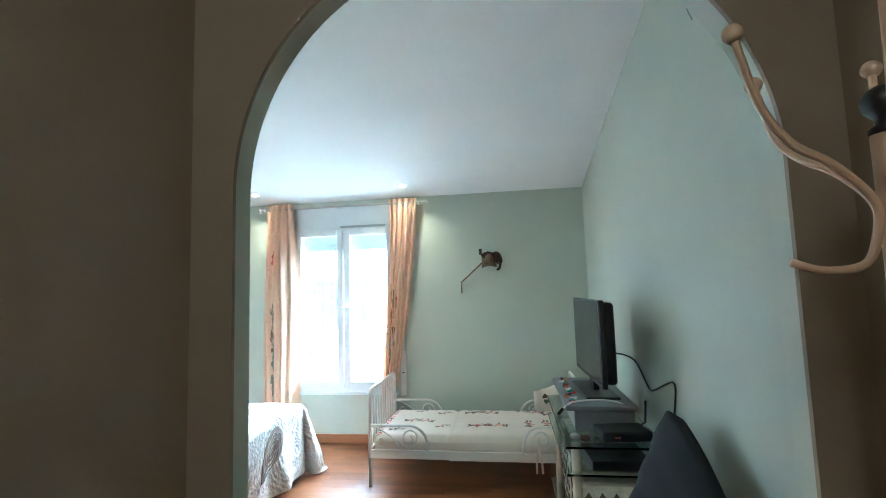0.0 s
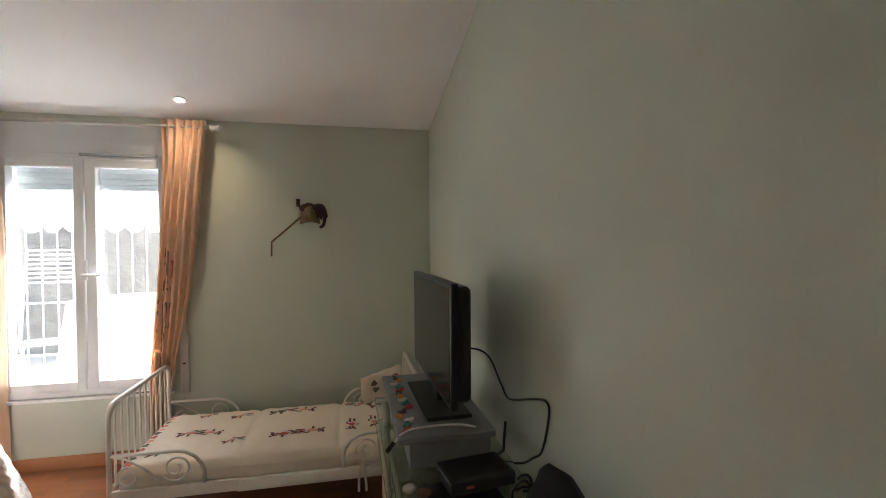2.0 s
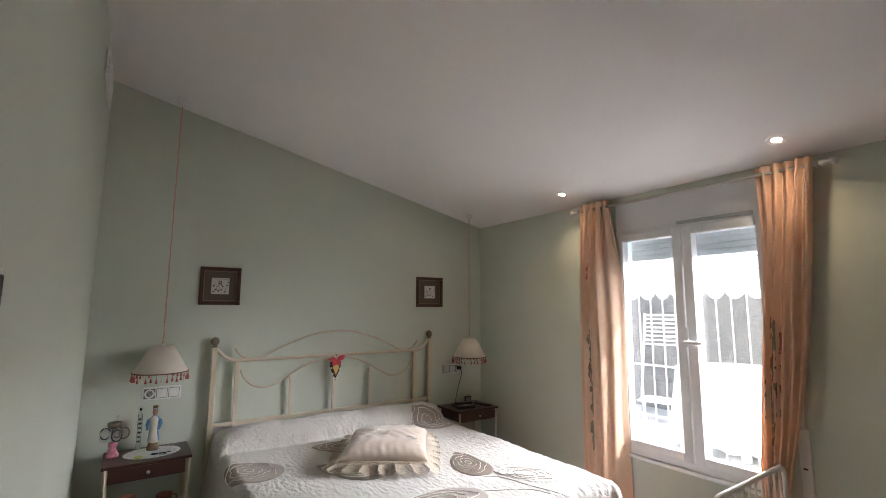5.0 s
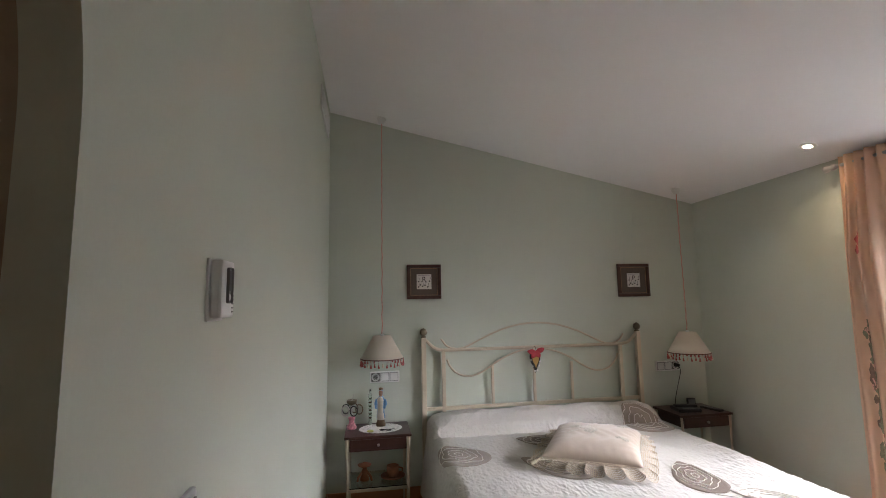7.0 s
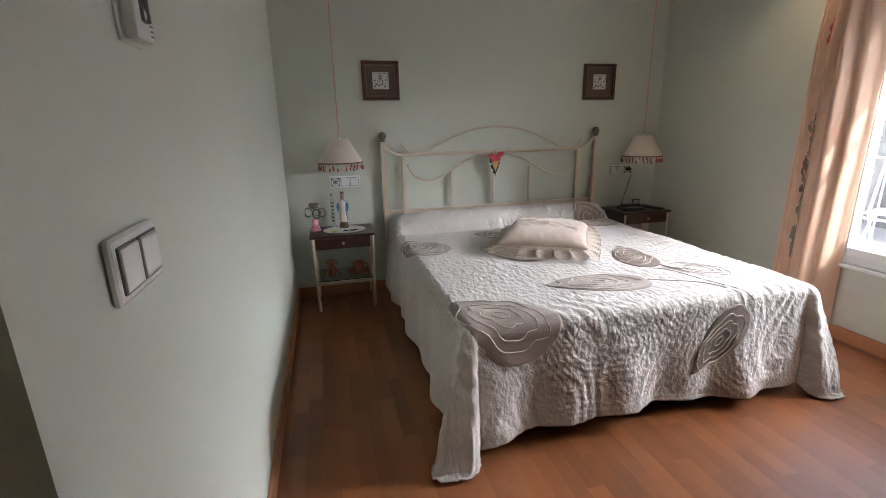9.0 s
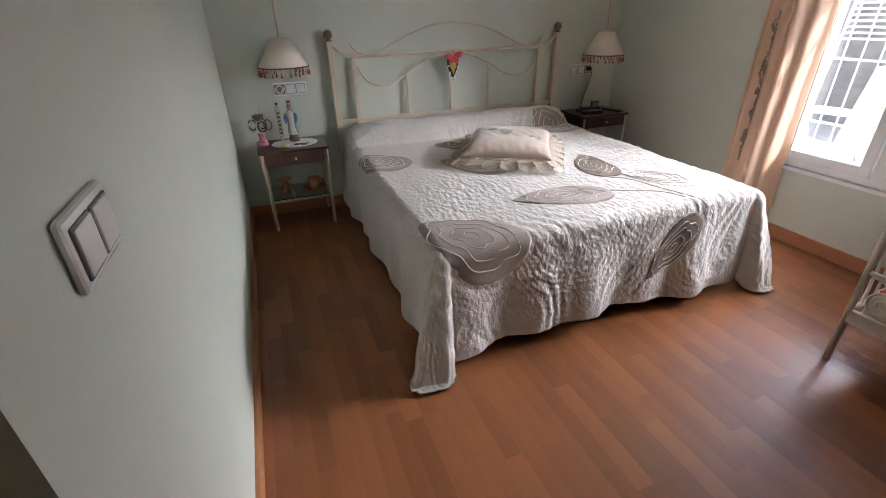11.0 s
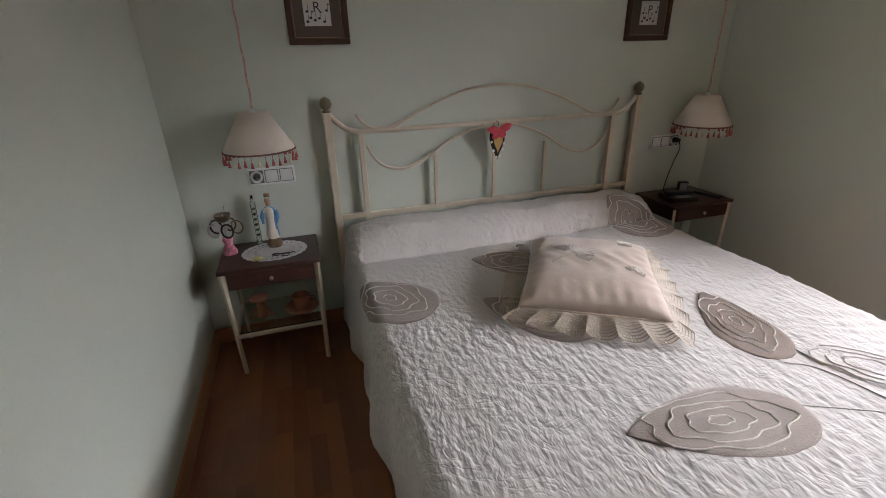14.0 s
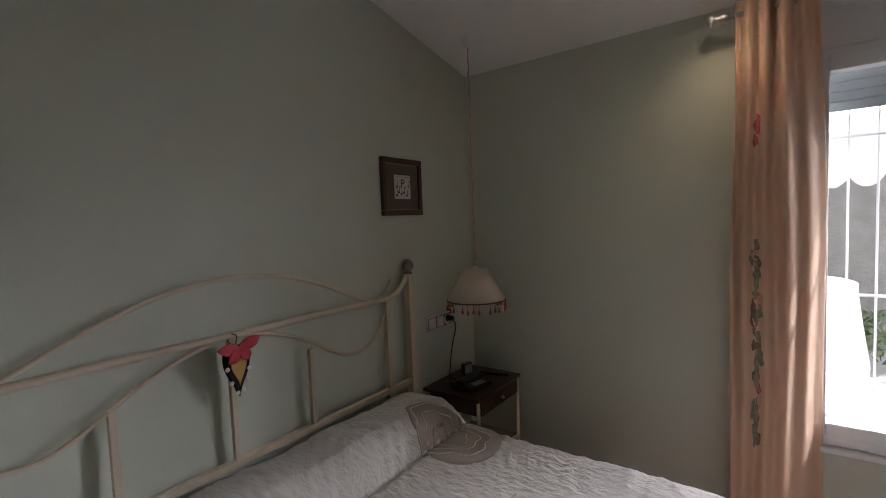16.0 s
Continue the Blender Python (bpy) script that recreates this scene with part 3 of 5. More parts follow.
for k, (u, v, m) in enumerate(((0.3, 0.72, M_UMBER), (0.34, 0.5, M_OLIVE), (0.78, 0.62, M_PINK), (0.82, 0.75, M_RED))):
    part("printed_figure", blot(fb, u, v, 0.08, 0.10, (0, -0.024, 0), 120 + k), m, bp)
rb = thing("cot_ribbon", AT0, "cream cloth ribbon tied to the toddler bed's rail", "ribbon")
part("bow", tube(spline([(-0.09, CYF - 0.012, 0.33), (-0.13, CYF - 0.02, 0.31), (-0.09, CYF - 0.014, 0.285), (-0.05, CYF - 0.02, 0.31), (-0.09, CYF - 0.012, 0.33)], 5), 0.006, 6, flat=0.4), M_SHEET, rb)
for dx in (-0.018, 0.014):
    part("tail", tube(spline([(-0.09, CYF - 0.016, 0.30), (-0.09 + dx, CYF - 0.022, 0.22), (-0.088 + dx * 1.3, CYF - 0.022, 0.13)], 5), 0.007, 6, flat=0.35), M_SHEET, rb)

# ---- television and its stand ----
tvs = thing("television_stand", AT0, "cream tubular stand with three clear glass shelves", "stand")
SX0, SX1, SY0, SY1 = -0.035, 0.40, 2.56, 3.54
for x in (SX0 + 0.05, SX1 - 0.05):
    for y in (SY0 + 0.06, SY1 - 0.06):
        lg = part("leg", lathe([(0.0, 0.0), (0.020, 0.0), (0.020, 0.16), (0.024, 0.17), (0.024, 0.18), (0.020, 0.19), (0.020, 0.40), (0.024, 0.41), (0.024, 0.42), (0.020, 0.43), (0.020, 0.712), (0.0, 0.712)], 14, m=Matrix.Translation((x, y, 0))), M_CREAM, tvs, smooth=True)
for y in (SY0 + 0.06, SY1 - 0.06):
    for z in (0.18, 0.585):
        part("crossbar", tube([(SX0 + 0.05, y, z), (SX1 - 0.05, y, z)], 0.010, 8), M_CREAM, tvs)
for x in (SX0 + 0.05, SX1 - 0.05):
    part("side_bar", tube([(x, SY0 + 0.06, 0.585), (x, SY1 - 0.06, 0.585)], 0.010, 8), M_CREAM, tvs)
M_TGLASS = glassy("greenish_shelf_glass", (0.86, 0.95, 0.90), 0.02)
for z in (0.713, 0.597, 0.20):
    part("glass_shelf", box((SX0, SY0, z), (SX1, SY1, z + 0.010), 0.003), M_TGLASS, tvs, "clear glass shelf")
bxo = thing("media_box", AT0, "grey plastic shelf box under the television", "box")
part("body", box((0.04, 2.80, 0.724), (0.325, 3.46, 0.822), 0.005), M_GREYB, bxo)
part("top_plate", box((0.0, 2.77, 0.822), (0.335, 3.485, 0.844), 0.005), M_GREYB, bxo)
rnd = random.Random(3)
MAGN = [shade("magnet_" + n, c, 0.5, vary=0.2, bump=0.05) for n, c in (("red", (0.55, 0.05, 0.04)), ("green", (0.03, 0.32, 0.20)), ("white", (0.75, 0.72, 0.7)), ("orange", (0.7, 0.22, 0.03)), ("dark", (0.08, 0.05, 0.06)))]
for i in range(15):
    x, y = 0.04 + rnd.uniform(-0.015, 0.03), 2.83 + i * 0.042
    mg = thing("magnet", pose(x, y, 0.844, 0, 0, rnd.uniform(0, 90)), "small bright %s toy magnet on the grey box" % ("red", "green", "white", "orange", "dark")[i % 5], "magnet", "toy magnets")
    bm = box((-0.016, -0.010, 0), (0.016, 0.010, 0.008), 0.003)
    ball((0.014, 0.008, 0.006), 0.009, bm, (1, 1, 0.6), 8, 5)
    part("body", bm, MAGN[i % 5], mg)
tv = thing("television", pose(0.168, 3.11, 0.844, 0, 0, 181.9), "black flat-screen television, switched off", "television")
M_SCREEN = shade("dark_screen", (0.010, 0.011, 0.012), 0.16, vary=0.05, bump=0.0)
bm = box((-0.024, -0.345, 0.078), (0.004, 0.345, 0.508), 0.007)
part("bezel", bm, M_BLACK, tv)
part("screen", box((0.0035, -0.328, 0.100), (0.0055, 0.328, 0.490)), M_SCREEN, tv, "dark glossy screen")
bm = box((-0.078, -0.325, 0.092), (-0.020, 0.325, 0.496), 0.026, seg=3)
box((-0.108, -0.20, 0.15), (-0.070, 0.20, 0.40), 0.014, bm)
part("back_housing", bm, M_BLACK, tv)
part("neck", box((-0.045, -0.05, 0.012), (-0.015, 0.05, 0.14), 0.006), M_BLACK, tv)
part("foot", box((-0.11, -0.22, 0.0), (0.06, 0.22, 0.014), 0.006), M_BLACK, tv)
part("connector", tube([(-0.105, 0.12, 0.20), (-0.12, 0.12, 0.20)], 0.006, 8), M_METAL, tv)
wc = thing("white_cable", AT0, "white cable with a black plug lying on the grey box", "cable")
part("wire", tube(spline([(0.27, 2.80, 0.849), (0.21, 2.79, 0.867), (0.12, 2.80, 0.867), (0.03, 2.81, 0.852), (-0.015, 2.79, 0.827)], 6), 0.004, 6), M_PLASTIC, wc, smooth=True)
part("plug", tube([(-0.015, 2.79, 0.827), (-0.04, 2.77, 0.807)], 0.008, 8), M_BLACK, wc)
pcab = thing("power_cable", AT0, "black power cable looping along the wall behind the television", "cable")
part("wire", tube(spline([(0.255, 3.020, 1.030), (0.325, 3.120, 1.045), (0.430, 3.170, 1.000), (0.452, 3.060, 0.910), (0.452, 2.985, 0.878), (0.452, 2.900, 0.895), (0.452, 2.720, 0.960), (0.452, 2.625, 0.985), (0.450, 2.600, 0.950), (0.448, 2.645, 0.820), (0.440, 2.700, 0.770), (0.420, 2.770, 0.720), (0.325, 2.810, 0.722)], 7), 0.0042, 8), M_BLACK, pcab, smooth=True)
stb = thing("set_top_box", pose(0.235, 2.69, 0.7235, 0, 0, 8), "black set-top box on the glass shelf", "set-top box")
part("case", box((-0.11, -0.075, 0.004), (0.11, 0.075, 0.048), 0.010), M_BLACK, stb)
part("badge", box((-0.06, -0.0765, 0.022), (-0.035, -0.0745, 0.030)), M_RED, stb)
part("antenna", tube([(0.10, 0.06, 0.03), (0.135, 0.06, 0.05), (0.140, 0.055, 0.15)], 0.005, 8), M_BLACK, stb)
for k, (x, y) in enumerate(((0.02, 2.66), (0.06, 2.63))):
    ky = thing("small_ornament", pose(x, y, 0.7235), "small brown and silver trinket on the glass shelf", "trinket", "shelf trinkets")
    part("body", ball((0, 0, 0.016), 0.016, None, (1.4, 1, 0.9)), (M_METAL, M_UMBER)[k], ky, smooth=True)
dv = thing("video_recorder", pose(0.205, 2.72, 0.6075, 0, 0, 4), "black video recorder on the second glass shelf", "recorder")
part("case", box((-0.13, -0.11, 0.0), (0.13, 0.12, 0.040), 0.006), M_BLACK, dv)
cw = thing("coiled_cable", pose(0.36, 2.60, 0.608), "coil of black cable on the glass shelf", "cable")
bm = bmesh.new()
bm = tube([((0.035 + 0.004 * math.sin(t * 2.3)) * math.cos(t), (0.02 + 0.004 * math.cos(t)) * math.sin(t), 0.05 + 0.045 * math.sin(t * 1.0 + 0.6) + 0.003 * t) for t in [i * 0.35 for i in range(60)]], 0.0042, 6)
part("coil", bm, M_BLACK, cw, smooth=True)
M_WICK = shade("pale_woven_basket", (0.66, 0.58, 0.45), 0.8, vary=0.25, scale=30, bump=0.8, grain=90, depth=0.006)
for i in range(2):
    bk = thing("lattice_basket", pose(0.18, 2.81 + i * 0.44, 0.2105), "pale woven basket with a dark lattice pattern", "basket", "baskets on the stand")
    part("body", box((-0.15, -0.19, 0.0), (0.15, 0.19, 0.33), 0.02), M_WICK, bk)
    for r in range(4):
        for s in range(5):
            part("lozenge", lathe([(0.0, -0.003), (0.024, -0.003), (0.024, 0.003), (0.0, 0.003)], 4, m=pose(-0.15, -0.15 + s * 0.075, 0.06 + r * 0.07, 0, 90, 0) @ Matrix.Diagonal((1.2, 0.8, 1, 1))), M_UMBER, bk)
            part("lozenge", lathe([(0.0, -0.003), (0.024, -0.003), (0.024, 0.003), (0.0, 0.003)], 4, m=pose(-0.12 + s * 0.06, -0.19, 0.06 + r * 0.07, 90, 0, 0) @ Matrix.Diagonal((0.8, 1.2, 1, 1))), M_UMBER, bk)

# ---- black chair against the wall ----
M_FABRIC = shade("black_chair_fabric", (0.010, 0.010, 0.012), 0.8, vary=0.3, scale=14, bump=0.4, grain=350, depth=0.001)
ch = thing("black_chair", AT0, "black padded chair pushed against the wall", "chair")


def back(u, v):
    y = 1.84 + 0.54 * u
    r = 0.05
    z = 0.42 + 0.505 * v - 0.27 * (1 - u) ** 1.5 * v - 0.05 * max(0, abs(u - 0.5) * 2 - 0.8) / 0.2 * v
    bulge = 0.03 * (math.sin(math.pi * u) * math.sin(math.pi * v)) ** 0.5 if 0 < u < 1 and 0 < v < 1 else 0
    return (0.17 + 0.205 * v - bulge + 0.004 * math.sin(v * 25 + u * 3), y, z)


part("backrest", grid(back, 24, 24, thick=-0.055), M_FABRIC, ch, smooth=True)
part("seat", box((-0.01, 1.86, 0.40), (0.27, 2.36, 0.47), 0.03, seg=3), M_FABRIC, ch, smooth=True)
for x in (0.0, 0.24):
    for y in (1.89, 2.33):
        part("leg", tube([(x, y, 0.40), (x, y, 0.0)], 0.012, 8), M_BLACK, ch)
hk = thing("ceiling_wire", AT0, "short loose wire stub high on the wall", "wire")
part("wire", tube(spline([(XR - 0.001, 2.12, 2.51), (XR - 0.012, 2.15, 2.50), (XR - 0.014, 2.165, 2.45), (XR - 0.002, 2.155, 2.39)], 5), 0.0025, 6), M_GREYB, hk)

# ---- rooster mask on the wall ----
M_BRONZE = shade("dark_bronze_lacquer", (0.06, 0.026, 0.02), 0.38, 0.35, vary=0.6, scale=25, bump=0.5, grain=60, depth=0.004)
M_GILT = shade("worn_gilt", (0.20, 0.13, 0.07), 0.4, 0.5, vary=0.4, scale=30, bump=0.3)
ms = thing("wall_mask", pose(-0.012, 0, -0.048), "dark bronze and gilt carnival mask on a stick", "mask")
face = lambda u, v: (-0.475 + 0.13 * u, YW - 0.02 - 0.075 * math.sin(math.pi * min(1, max(0, u))) * math.sin(math.pi * (0.15 + 0.7 * v)), 1.665 + 0.115 * v + 0.02 * math.sin(3 * u))
part("face", grid(face, 16, 14, thick=0.006), M_GILT, ms, "worn gilt face", smooth=True)
for k in range(7):
    a = 0.2 + k * 0.36
    part("feather", tube(spline([(-0.44 + 0.015 * k, YW - 0.05, 1.72), (-0.425 + 0.06 * math.cos(a) * 1.1, YW - 0.065, 1.735 + 0.07 * math.sin(a)), (-0.40 + 0.08 * math.cos(a - 0.5), YW - 0.05, 1.73 + 0.07 * math.sin(a - 0.7))], 5), [0.018] * 5 + [0.013] * 4 + [0.008, 0.005], 8, flat=0.5), M_BRONZE, ms, "dark bronze crest feather", smooth=True)
bm = tube(spline([(-0.39, YW - 0.07, 1.78), (-0.33, YW - 0.06, 1.79), (-0.305, YW - 0.05, 1.73), (-0.315, YW - 0.05, 1.66), (-0.345, YW - 0.05, 1.64)], 6), [0.022] * 14 + [0.012] * 9 + [0.006, 0.004], 8, None, flat=0.6)
part("tail", bm, M_BRONZE, ms, smooth=True)
part("horn", tube([(-0.487, YW - 0.05, 1.79), (-0.487, YW - 0.06, 1.845)], [0.012, 0.015], 8), M_BRONZE, ms)
part("stick", tube([(-0.475, YW - 0.03, 1.715), (-0.676, YW - 0.014, 1.54), (-0.678, YW - 0.012, 1.437)], 0.007, 8), M_GILT, ms, smooth=True)
# ---- the double bed ----
M_COVER = shade("white_quilted_cotton", (0.59, 0.555, 0.51), 0.88, vary=0.03, scale=5, bump=0.0, sheen=0.25)
nt = M_COVER.node_tree
tc = nt.nodes.new("ShaderNodeTexCoord")
wob = nt.nodes.new("ShaderNodeTexNoise")
wob.inputs["Scale"].default_value, wob.inputs["Detail"].default_value = 5.0, 2
warp = nt.nodes.new("ShaderNodeMix")
warp.data_type = "VECTOR"
warp.inputs[0].default_value = 0.30
nt.links.new(tc.outputs["Object"], wob.inputs["Vector"])
nt.links.new(tc.outputs["Object"], warp.inputs[4])
nt.links.new(wob.outputs["Color"], warp.inputs[5])
cells = nt.nodes.new("ShaderNodeTexVoronoi")
cells.feature = "DISTANCE_TO_EDGE"
cells.inputs["Scale"].default_value = 34
nt.links.new(warp.outputs[1], cells.inputs["Vector"])
puffy = nt.nodes.new("ShaderNodeMapRange")
puffy.inputs[1].default_value, puffy.inputs[2].default_value = 0.0, 0.22
puffy.interpolation_type = "SMOOTHSTEP"
nt.links.new(cells.outputs["Distance"], puffy.inputs[0])
rings = nt.nodes.new("ShaderNodeTexWave")
rings.wave_type = "RINGS"
rings.inputs["Scale"].default_value, rings.inputs["Distortion"].default_value, rings.inputs["Detail Scale"].default_value = 2.2, 14.0, 1.2
nt.links.new(tc.outputs["Object"], rings.inputs["Vector"])
crinkle = nt.nodes.new("ShaderNodeTexNoise")
crinkle.inputs["Scale"].default_value, crinkle.inputs["Detail"].default_value = 48, 2
turn = nt.nodes.new("ShaderNodeMapping")
turn.inputs["Rotation"].default_value = (0, 0, 0.5)
turn.inputs["Scale"].default_value = (0.45, 1.15, 1.0)
nt.links.new(tc.outputs["Object"], turn.inputs[0])
nt.links.new(turn.outputs[0], crinkle.inputs["Vector"])
s1 = nt.nodes.new("ShaderNodeMath")
s1.operation = "MULTIPLY_ADD"
s1.inputs[1].default_value = 0.5
nt.links.new(rings.outputs["Fac"], s1.inputs[0])
half = nt.nodes.new("ShaderNodeMath")
half.operation = "MULTIPLY"
half.inputs[1].default_value = 0.35
nt.links.new(puffy.outputs[0], half.inputs[0])
nt.links.new(half.outputs[0], s1.inputs[2])
s2 = nt.nodes.new("ShaderNodeMath")
s2.operation = "MULTIPLY_ADD"
s2.inputs[1].default_value = 3.2
nt.links.new(crinkle.outputs["Fac"], s2.inputs[0])
nt.links.new(s1.outputs[0], s2.inputs[2])
bp = nt.nodes.new("ShaderNodeBump")
bp.inputs["Strength"].default_value, bp.inputs["Distance"].default_value = 0.45, 0.005
nt.links.new(s2.outputs[0], bp.inputs["Height"])
nt.links.new(bp.outputs[0], nt.nodes["Principled BSDF"].inputs["Normal"])

M_TAUPE = shade("taupe_applique_cotton", (0.33, 0.272, 0.228), 0.88, vary=0.08, scale=20, bump=0.5, grain=160, sheen=0.2, depth=0.003)
M_TAUPE2 = shade("dark_taupe_applique", (0.235, 0.185, 0.15), 0.88, vary=0.12, scale=60, bump=0.6, grain=220, depth=0.003)
M_STITCH = shade("cream_stitching", (0.78, 0.73, 0.66), 0.85, vary=0.05, bump=0.2)
M_DARKW = shade("dark_stained_wood", (0.055, 0.022, 0.016), 0.38, vary=0.35, scale=5, bump=0.08, grain=60, stretch=(4, 0.5, 4), coat=0.2)
M_BALL = shade("aged_brass", (0.20, 0.16, 0.11), 0.35, 0.8, vary=0.3, bump=0.1)
M_MATT = shade("bed_base_fabric", (0.14, 0.10, 0.085), 0.8, bump=0.2)

BXF, BY0, BY1, BZ = -1.91, 2.225, 3.995, 0.557
RB = 0.055


def slide(s, r):
    """How far out and down a cloth goes when it runs s past a rounded edge."""
    if s <= 0:
        return s, 0.0
    if s < r * math.pi / 2:
        a = s / r
        return r * math.sin(a), r * (1 - math.cos(a))
    d = s - r * math.pi / 2
    return r + 0.03 * d, r + d


def drape(a, b):
    """Where the cover's point (a, b), measured along the cloth, lies."""
    sx = a - (BXF - RB)
    lo, hi = (BY0 + RB) - b, b - (BY1 - RB)
    sy = max(lo, hi)
    sg = -1 if lo > hi else 1
    ybase = BY0 + RB if sg < 0 else BY1 - RB
    wx = 0.5 + 0.5 * math.sin(b * 9.0 + 0.8) + 0.35 * math.sin(b * 21 + 2)
    wy = 0.5 + 0.5 * math.sin(a * 8.0 + 0.4) + 0.35 * math.sin(a * 19 + 1)
    z = BZ
    if sx > 0 and sy > 0:
        d = max(sx, sy)
        th = math.atan2(sy, sx)
        c = math.sin(2 * th)
        o, drop = slide(d, RB)
        drop = drop * (1 + 0.30 * c)
        fold = 1 + (0.85 * c + 0.35 * math.sin(th * 8)) * min(1, d / 0.35) * 0.8
        r = max(o, 0.01) * fold + 0.27 * c * d
        x, y = BXF - RB + r * math.cos(th), ybase + sg * r * math.sin(th)
        z = BZ - drop
        if z < 0.02:
            z = 0.02 + 0.006 * math.sin(a * 40)
    else:
        o, dx = slide(sx, RB)
        x = BXF - RB + o
        x += 0.045 * wx * min(1, max(0, dx - 0.05) / 0.4)
        o, dy = slide(sy, RB)
        y = ybase + sg * o
        y += sg * 0.035 * wy * min(1, max(0, dy - 0.05) / 0.4)
        z = BZ - max(dx, dy)
    # the bolster under the head end
    h = (-3.585 - a) / 0.33
    if h > 0:
        k = max(0.0, 1 - (max(0.0, abs(b - 3.11) - 0.73) / 0.19) ** 2) if abs(b - 3.11) < 0.92 else 0.0
        z += 0.112 * math.sqrt(max(0.0, min(1.0, h * 3.0) - 1.7 * max(0, h - 0.5) ** 2)) * math.sqrt(k) + 0.006 * math.sin(b * 13) * min(1, h * 3) * k
    if h > -0.35 and h < 0.06:
        z -= 0.026 * math.exp(-(h / 0.09) ** 2) if sy < 0 else 0
    z += 0.004 * math.sin(a * 7 + b * 3) * math.sin(b * 6 - a * 2) if z > 0.5 else 0
    return Vector((x, y, z))


def hem(u, v):
    a0, a1 = -3.92, BXF - RB + 0.545 + 0.012 * math.sin(v * 11) - 0.04 * math.sin(math.pi * v) ** 2
    b0, b1 = BY0 + RB - 0.53 - 0.02 * math.sin(u * 13), BY1 - RB + 0.47
    a = a0 + (a1 - a0) * u
    b = b0 + (b1 - b0) * v
    p = drape(a, b)
    # puckered field in the middle, winding quilted rings towards the edges and on the bolster
    e = min(1.0, max(0.0, (a + 2.12) / 0.16)) + min(1.0, max(0.0, (-3.50 - a) / 0.06)) + min(1.0, max(0.0, (b - 3.68) / 0.14))
    e = min(1.0, e)
    peb = noise.noise(Vector((a * 32 + b * 12, b * 46 - a * 16, 0))) * 0.0030 + noise.noise(Vector((a * 60, b * 60, 7))) * 0.0012
    ring = math.sin(34 * noise.noise(Vector((a * 2.6, b * 2.6, 1.7)))) + 0.5 * math.sin(60 * noise.noise(Vector((a * 3.4, b * 3.4, 5.2))))
    q = peb * (1 - 0.6 * e) + (0.0006 + 0.0019 * e) * ring + noise.noise(Vector((a * 5, b * 5, 3))) * 0.003
    n = (drape(a + 0.01, b) - p).cross(drape(a, b + 0.01) - p)
    n = n.normalized() if n.length > 1e-9 else Vector((0, 0, 1))
    return p + n * q, n


def quilt(nu, nv, thick):
    """The cover as a closed sheet of even thickness."""
    own = bmesh.new()
    over, under = [], []
    for i in range(nu + 1):
        spots = [hem(i / nu, j / nv) for j in range(nv + 1)]
        over.append([own.verts.new(p) for p, n in spots])
        under.append([own.verts.new(p - n * thick) for p, n in spots])
    for i in range(nu):
        for j in range(nv):
            own.faces.new((over[i][j], over[i + 1][j], over[i + 1][j + 1], over[i][j + 1]))
            own.faces.new((under[i][j], under[i][j + 1], under[i + 1][j + 1], under[i + 1][j]))
    for i in range(nu):
        for j in (0, nv):
            own.faces.new((over[i][j], over[i + 1][j], under[i + 1][j], under[i][j]))
    for j in range(nv):
        for i in (0, nu):
            own.faces.new((over[i][j], over[i][j + 1], under[i][j + 1], under[i][j]))
    return own


bed = thing("double_bed", AT0, "cream metal double bed with a tall curved headboard", "bed")
HX = -3.955
YL, YR, YIL, YIR = 2.215, 4.055, 2.372, 3.888
for y in (YL, YR):
    p = part("post", box((HX - 0.02, y - 0.018, 0.0), (HX + 0.02, y + 0.018, 1.205), 0.004), M_CREAM, bed)
    part("knob", lathe([(0.0, 1.203), (0.020, 1.205), (0.022, 1.213), (0.012, 1.218), (0.024, 1.228), (0.030, 1.246), (0.024, 1.266), (0.008, 1.278), (0.0, 1.280)], 18, m=Matrix.Translation((HX, y, 0))), M_BALL, p, "aged brass ball knob", smooth=True)
for y in (YIL, YIR):
    part("inner_post", box((HX - 0.014, y - 0.014, 0.20), (HX + 0.014, y + 0.014, 1.093), 0.003), M_CREAM, bed)
bar = spline([(HX, YL, 1.205), (HX, YL + 0.035, 1.165), (HX, YL + 0.09, 1.12), (HX, YIL, 1.103)], 6)
part("top_rail", tube(bar + [(HX, YIL + 0.01, 1.103), (HX, YIR - 0.01, 1.103)] + [(HX, YL + YR - p[1], p[2]) for p in bar[::-1]], 0.013, 10), M_CREAM, bed, smooth=True)
part("lower_rail", box((HX - 0.012, YL, 0.645), (HX + 0.012, YR, 0.672), 0.003), M_CREAM, bed)
for y, z in ((2.768, 0.975), (3.118, 1.090), (3.442, 0.975)):
    part("spindle", box((HX - 0.010, y - 0.010, 0.65), (HX + 0.010, y + 0.010, z), 0.002), M_CREAM, bed)
part("arch", tube(spline([(HX, 2.355, 1.19), (HX, 2.40, 1.135), (HX, 2.47, 1.112), (HX, 2.55, 1.122), (HX, 2.66, 1.172), (HX, 2.79, 1.228), (HX, 2.95, 1.278), (HX, 3.135, 1.300), (HX, 3.32, 1.282), (HX, 3.48, 1.236), (HX, 3.61, 1.180), (HX, 3.73, 1.124), (HX, 3.81, 1.112), (HX, 3.88, 1.135), (HX, 3.925, 1.19)], 5), 0.0075, 8), M_CREAM, bed, smooth=True)
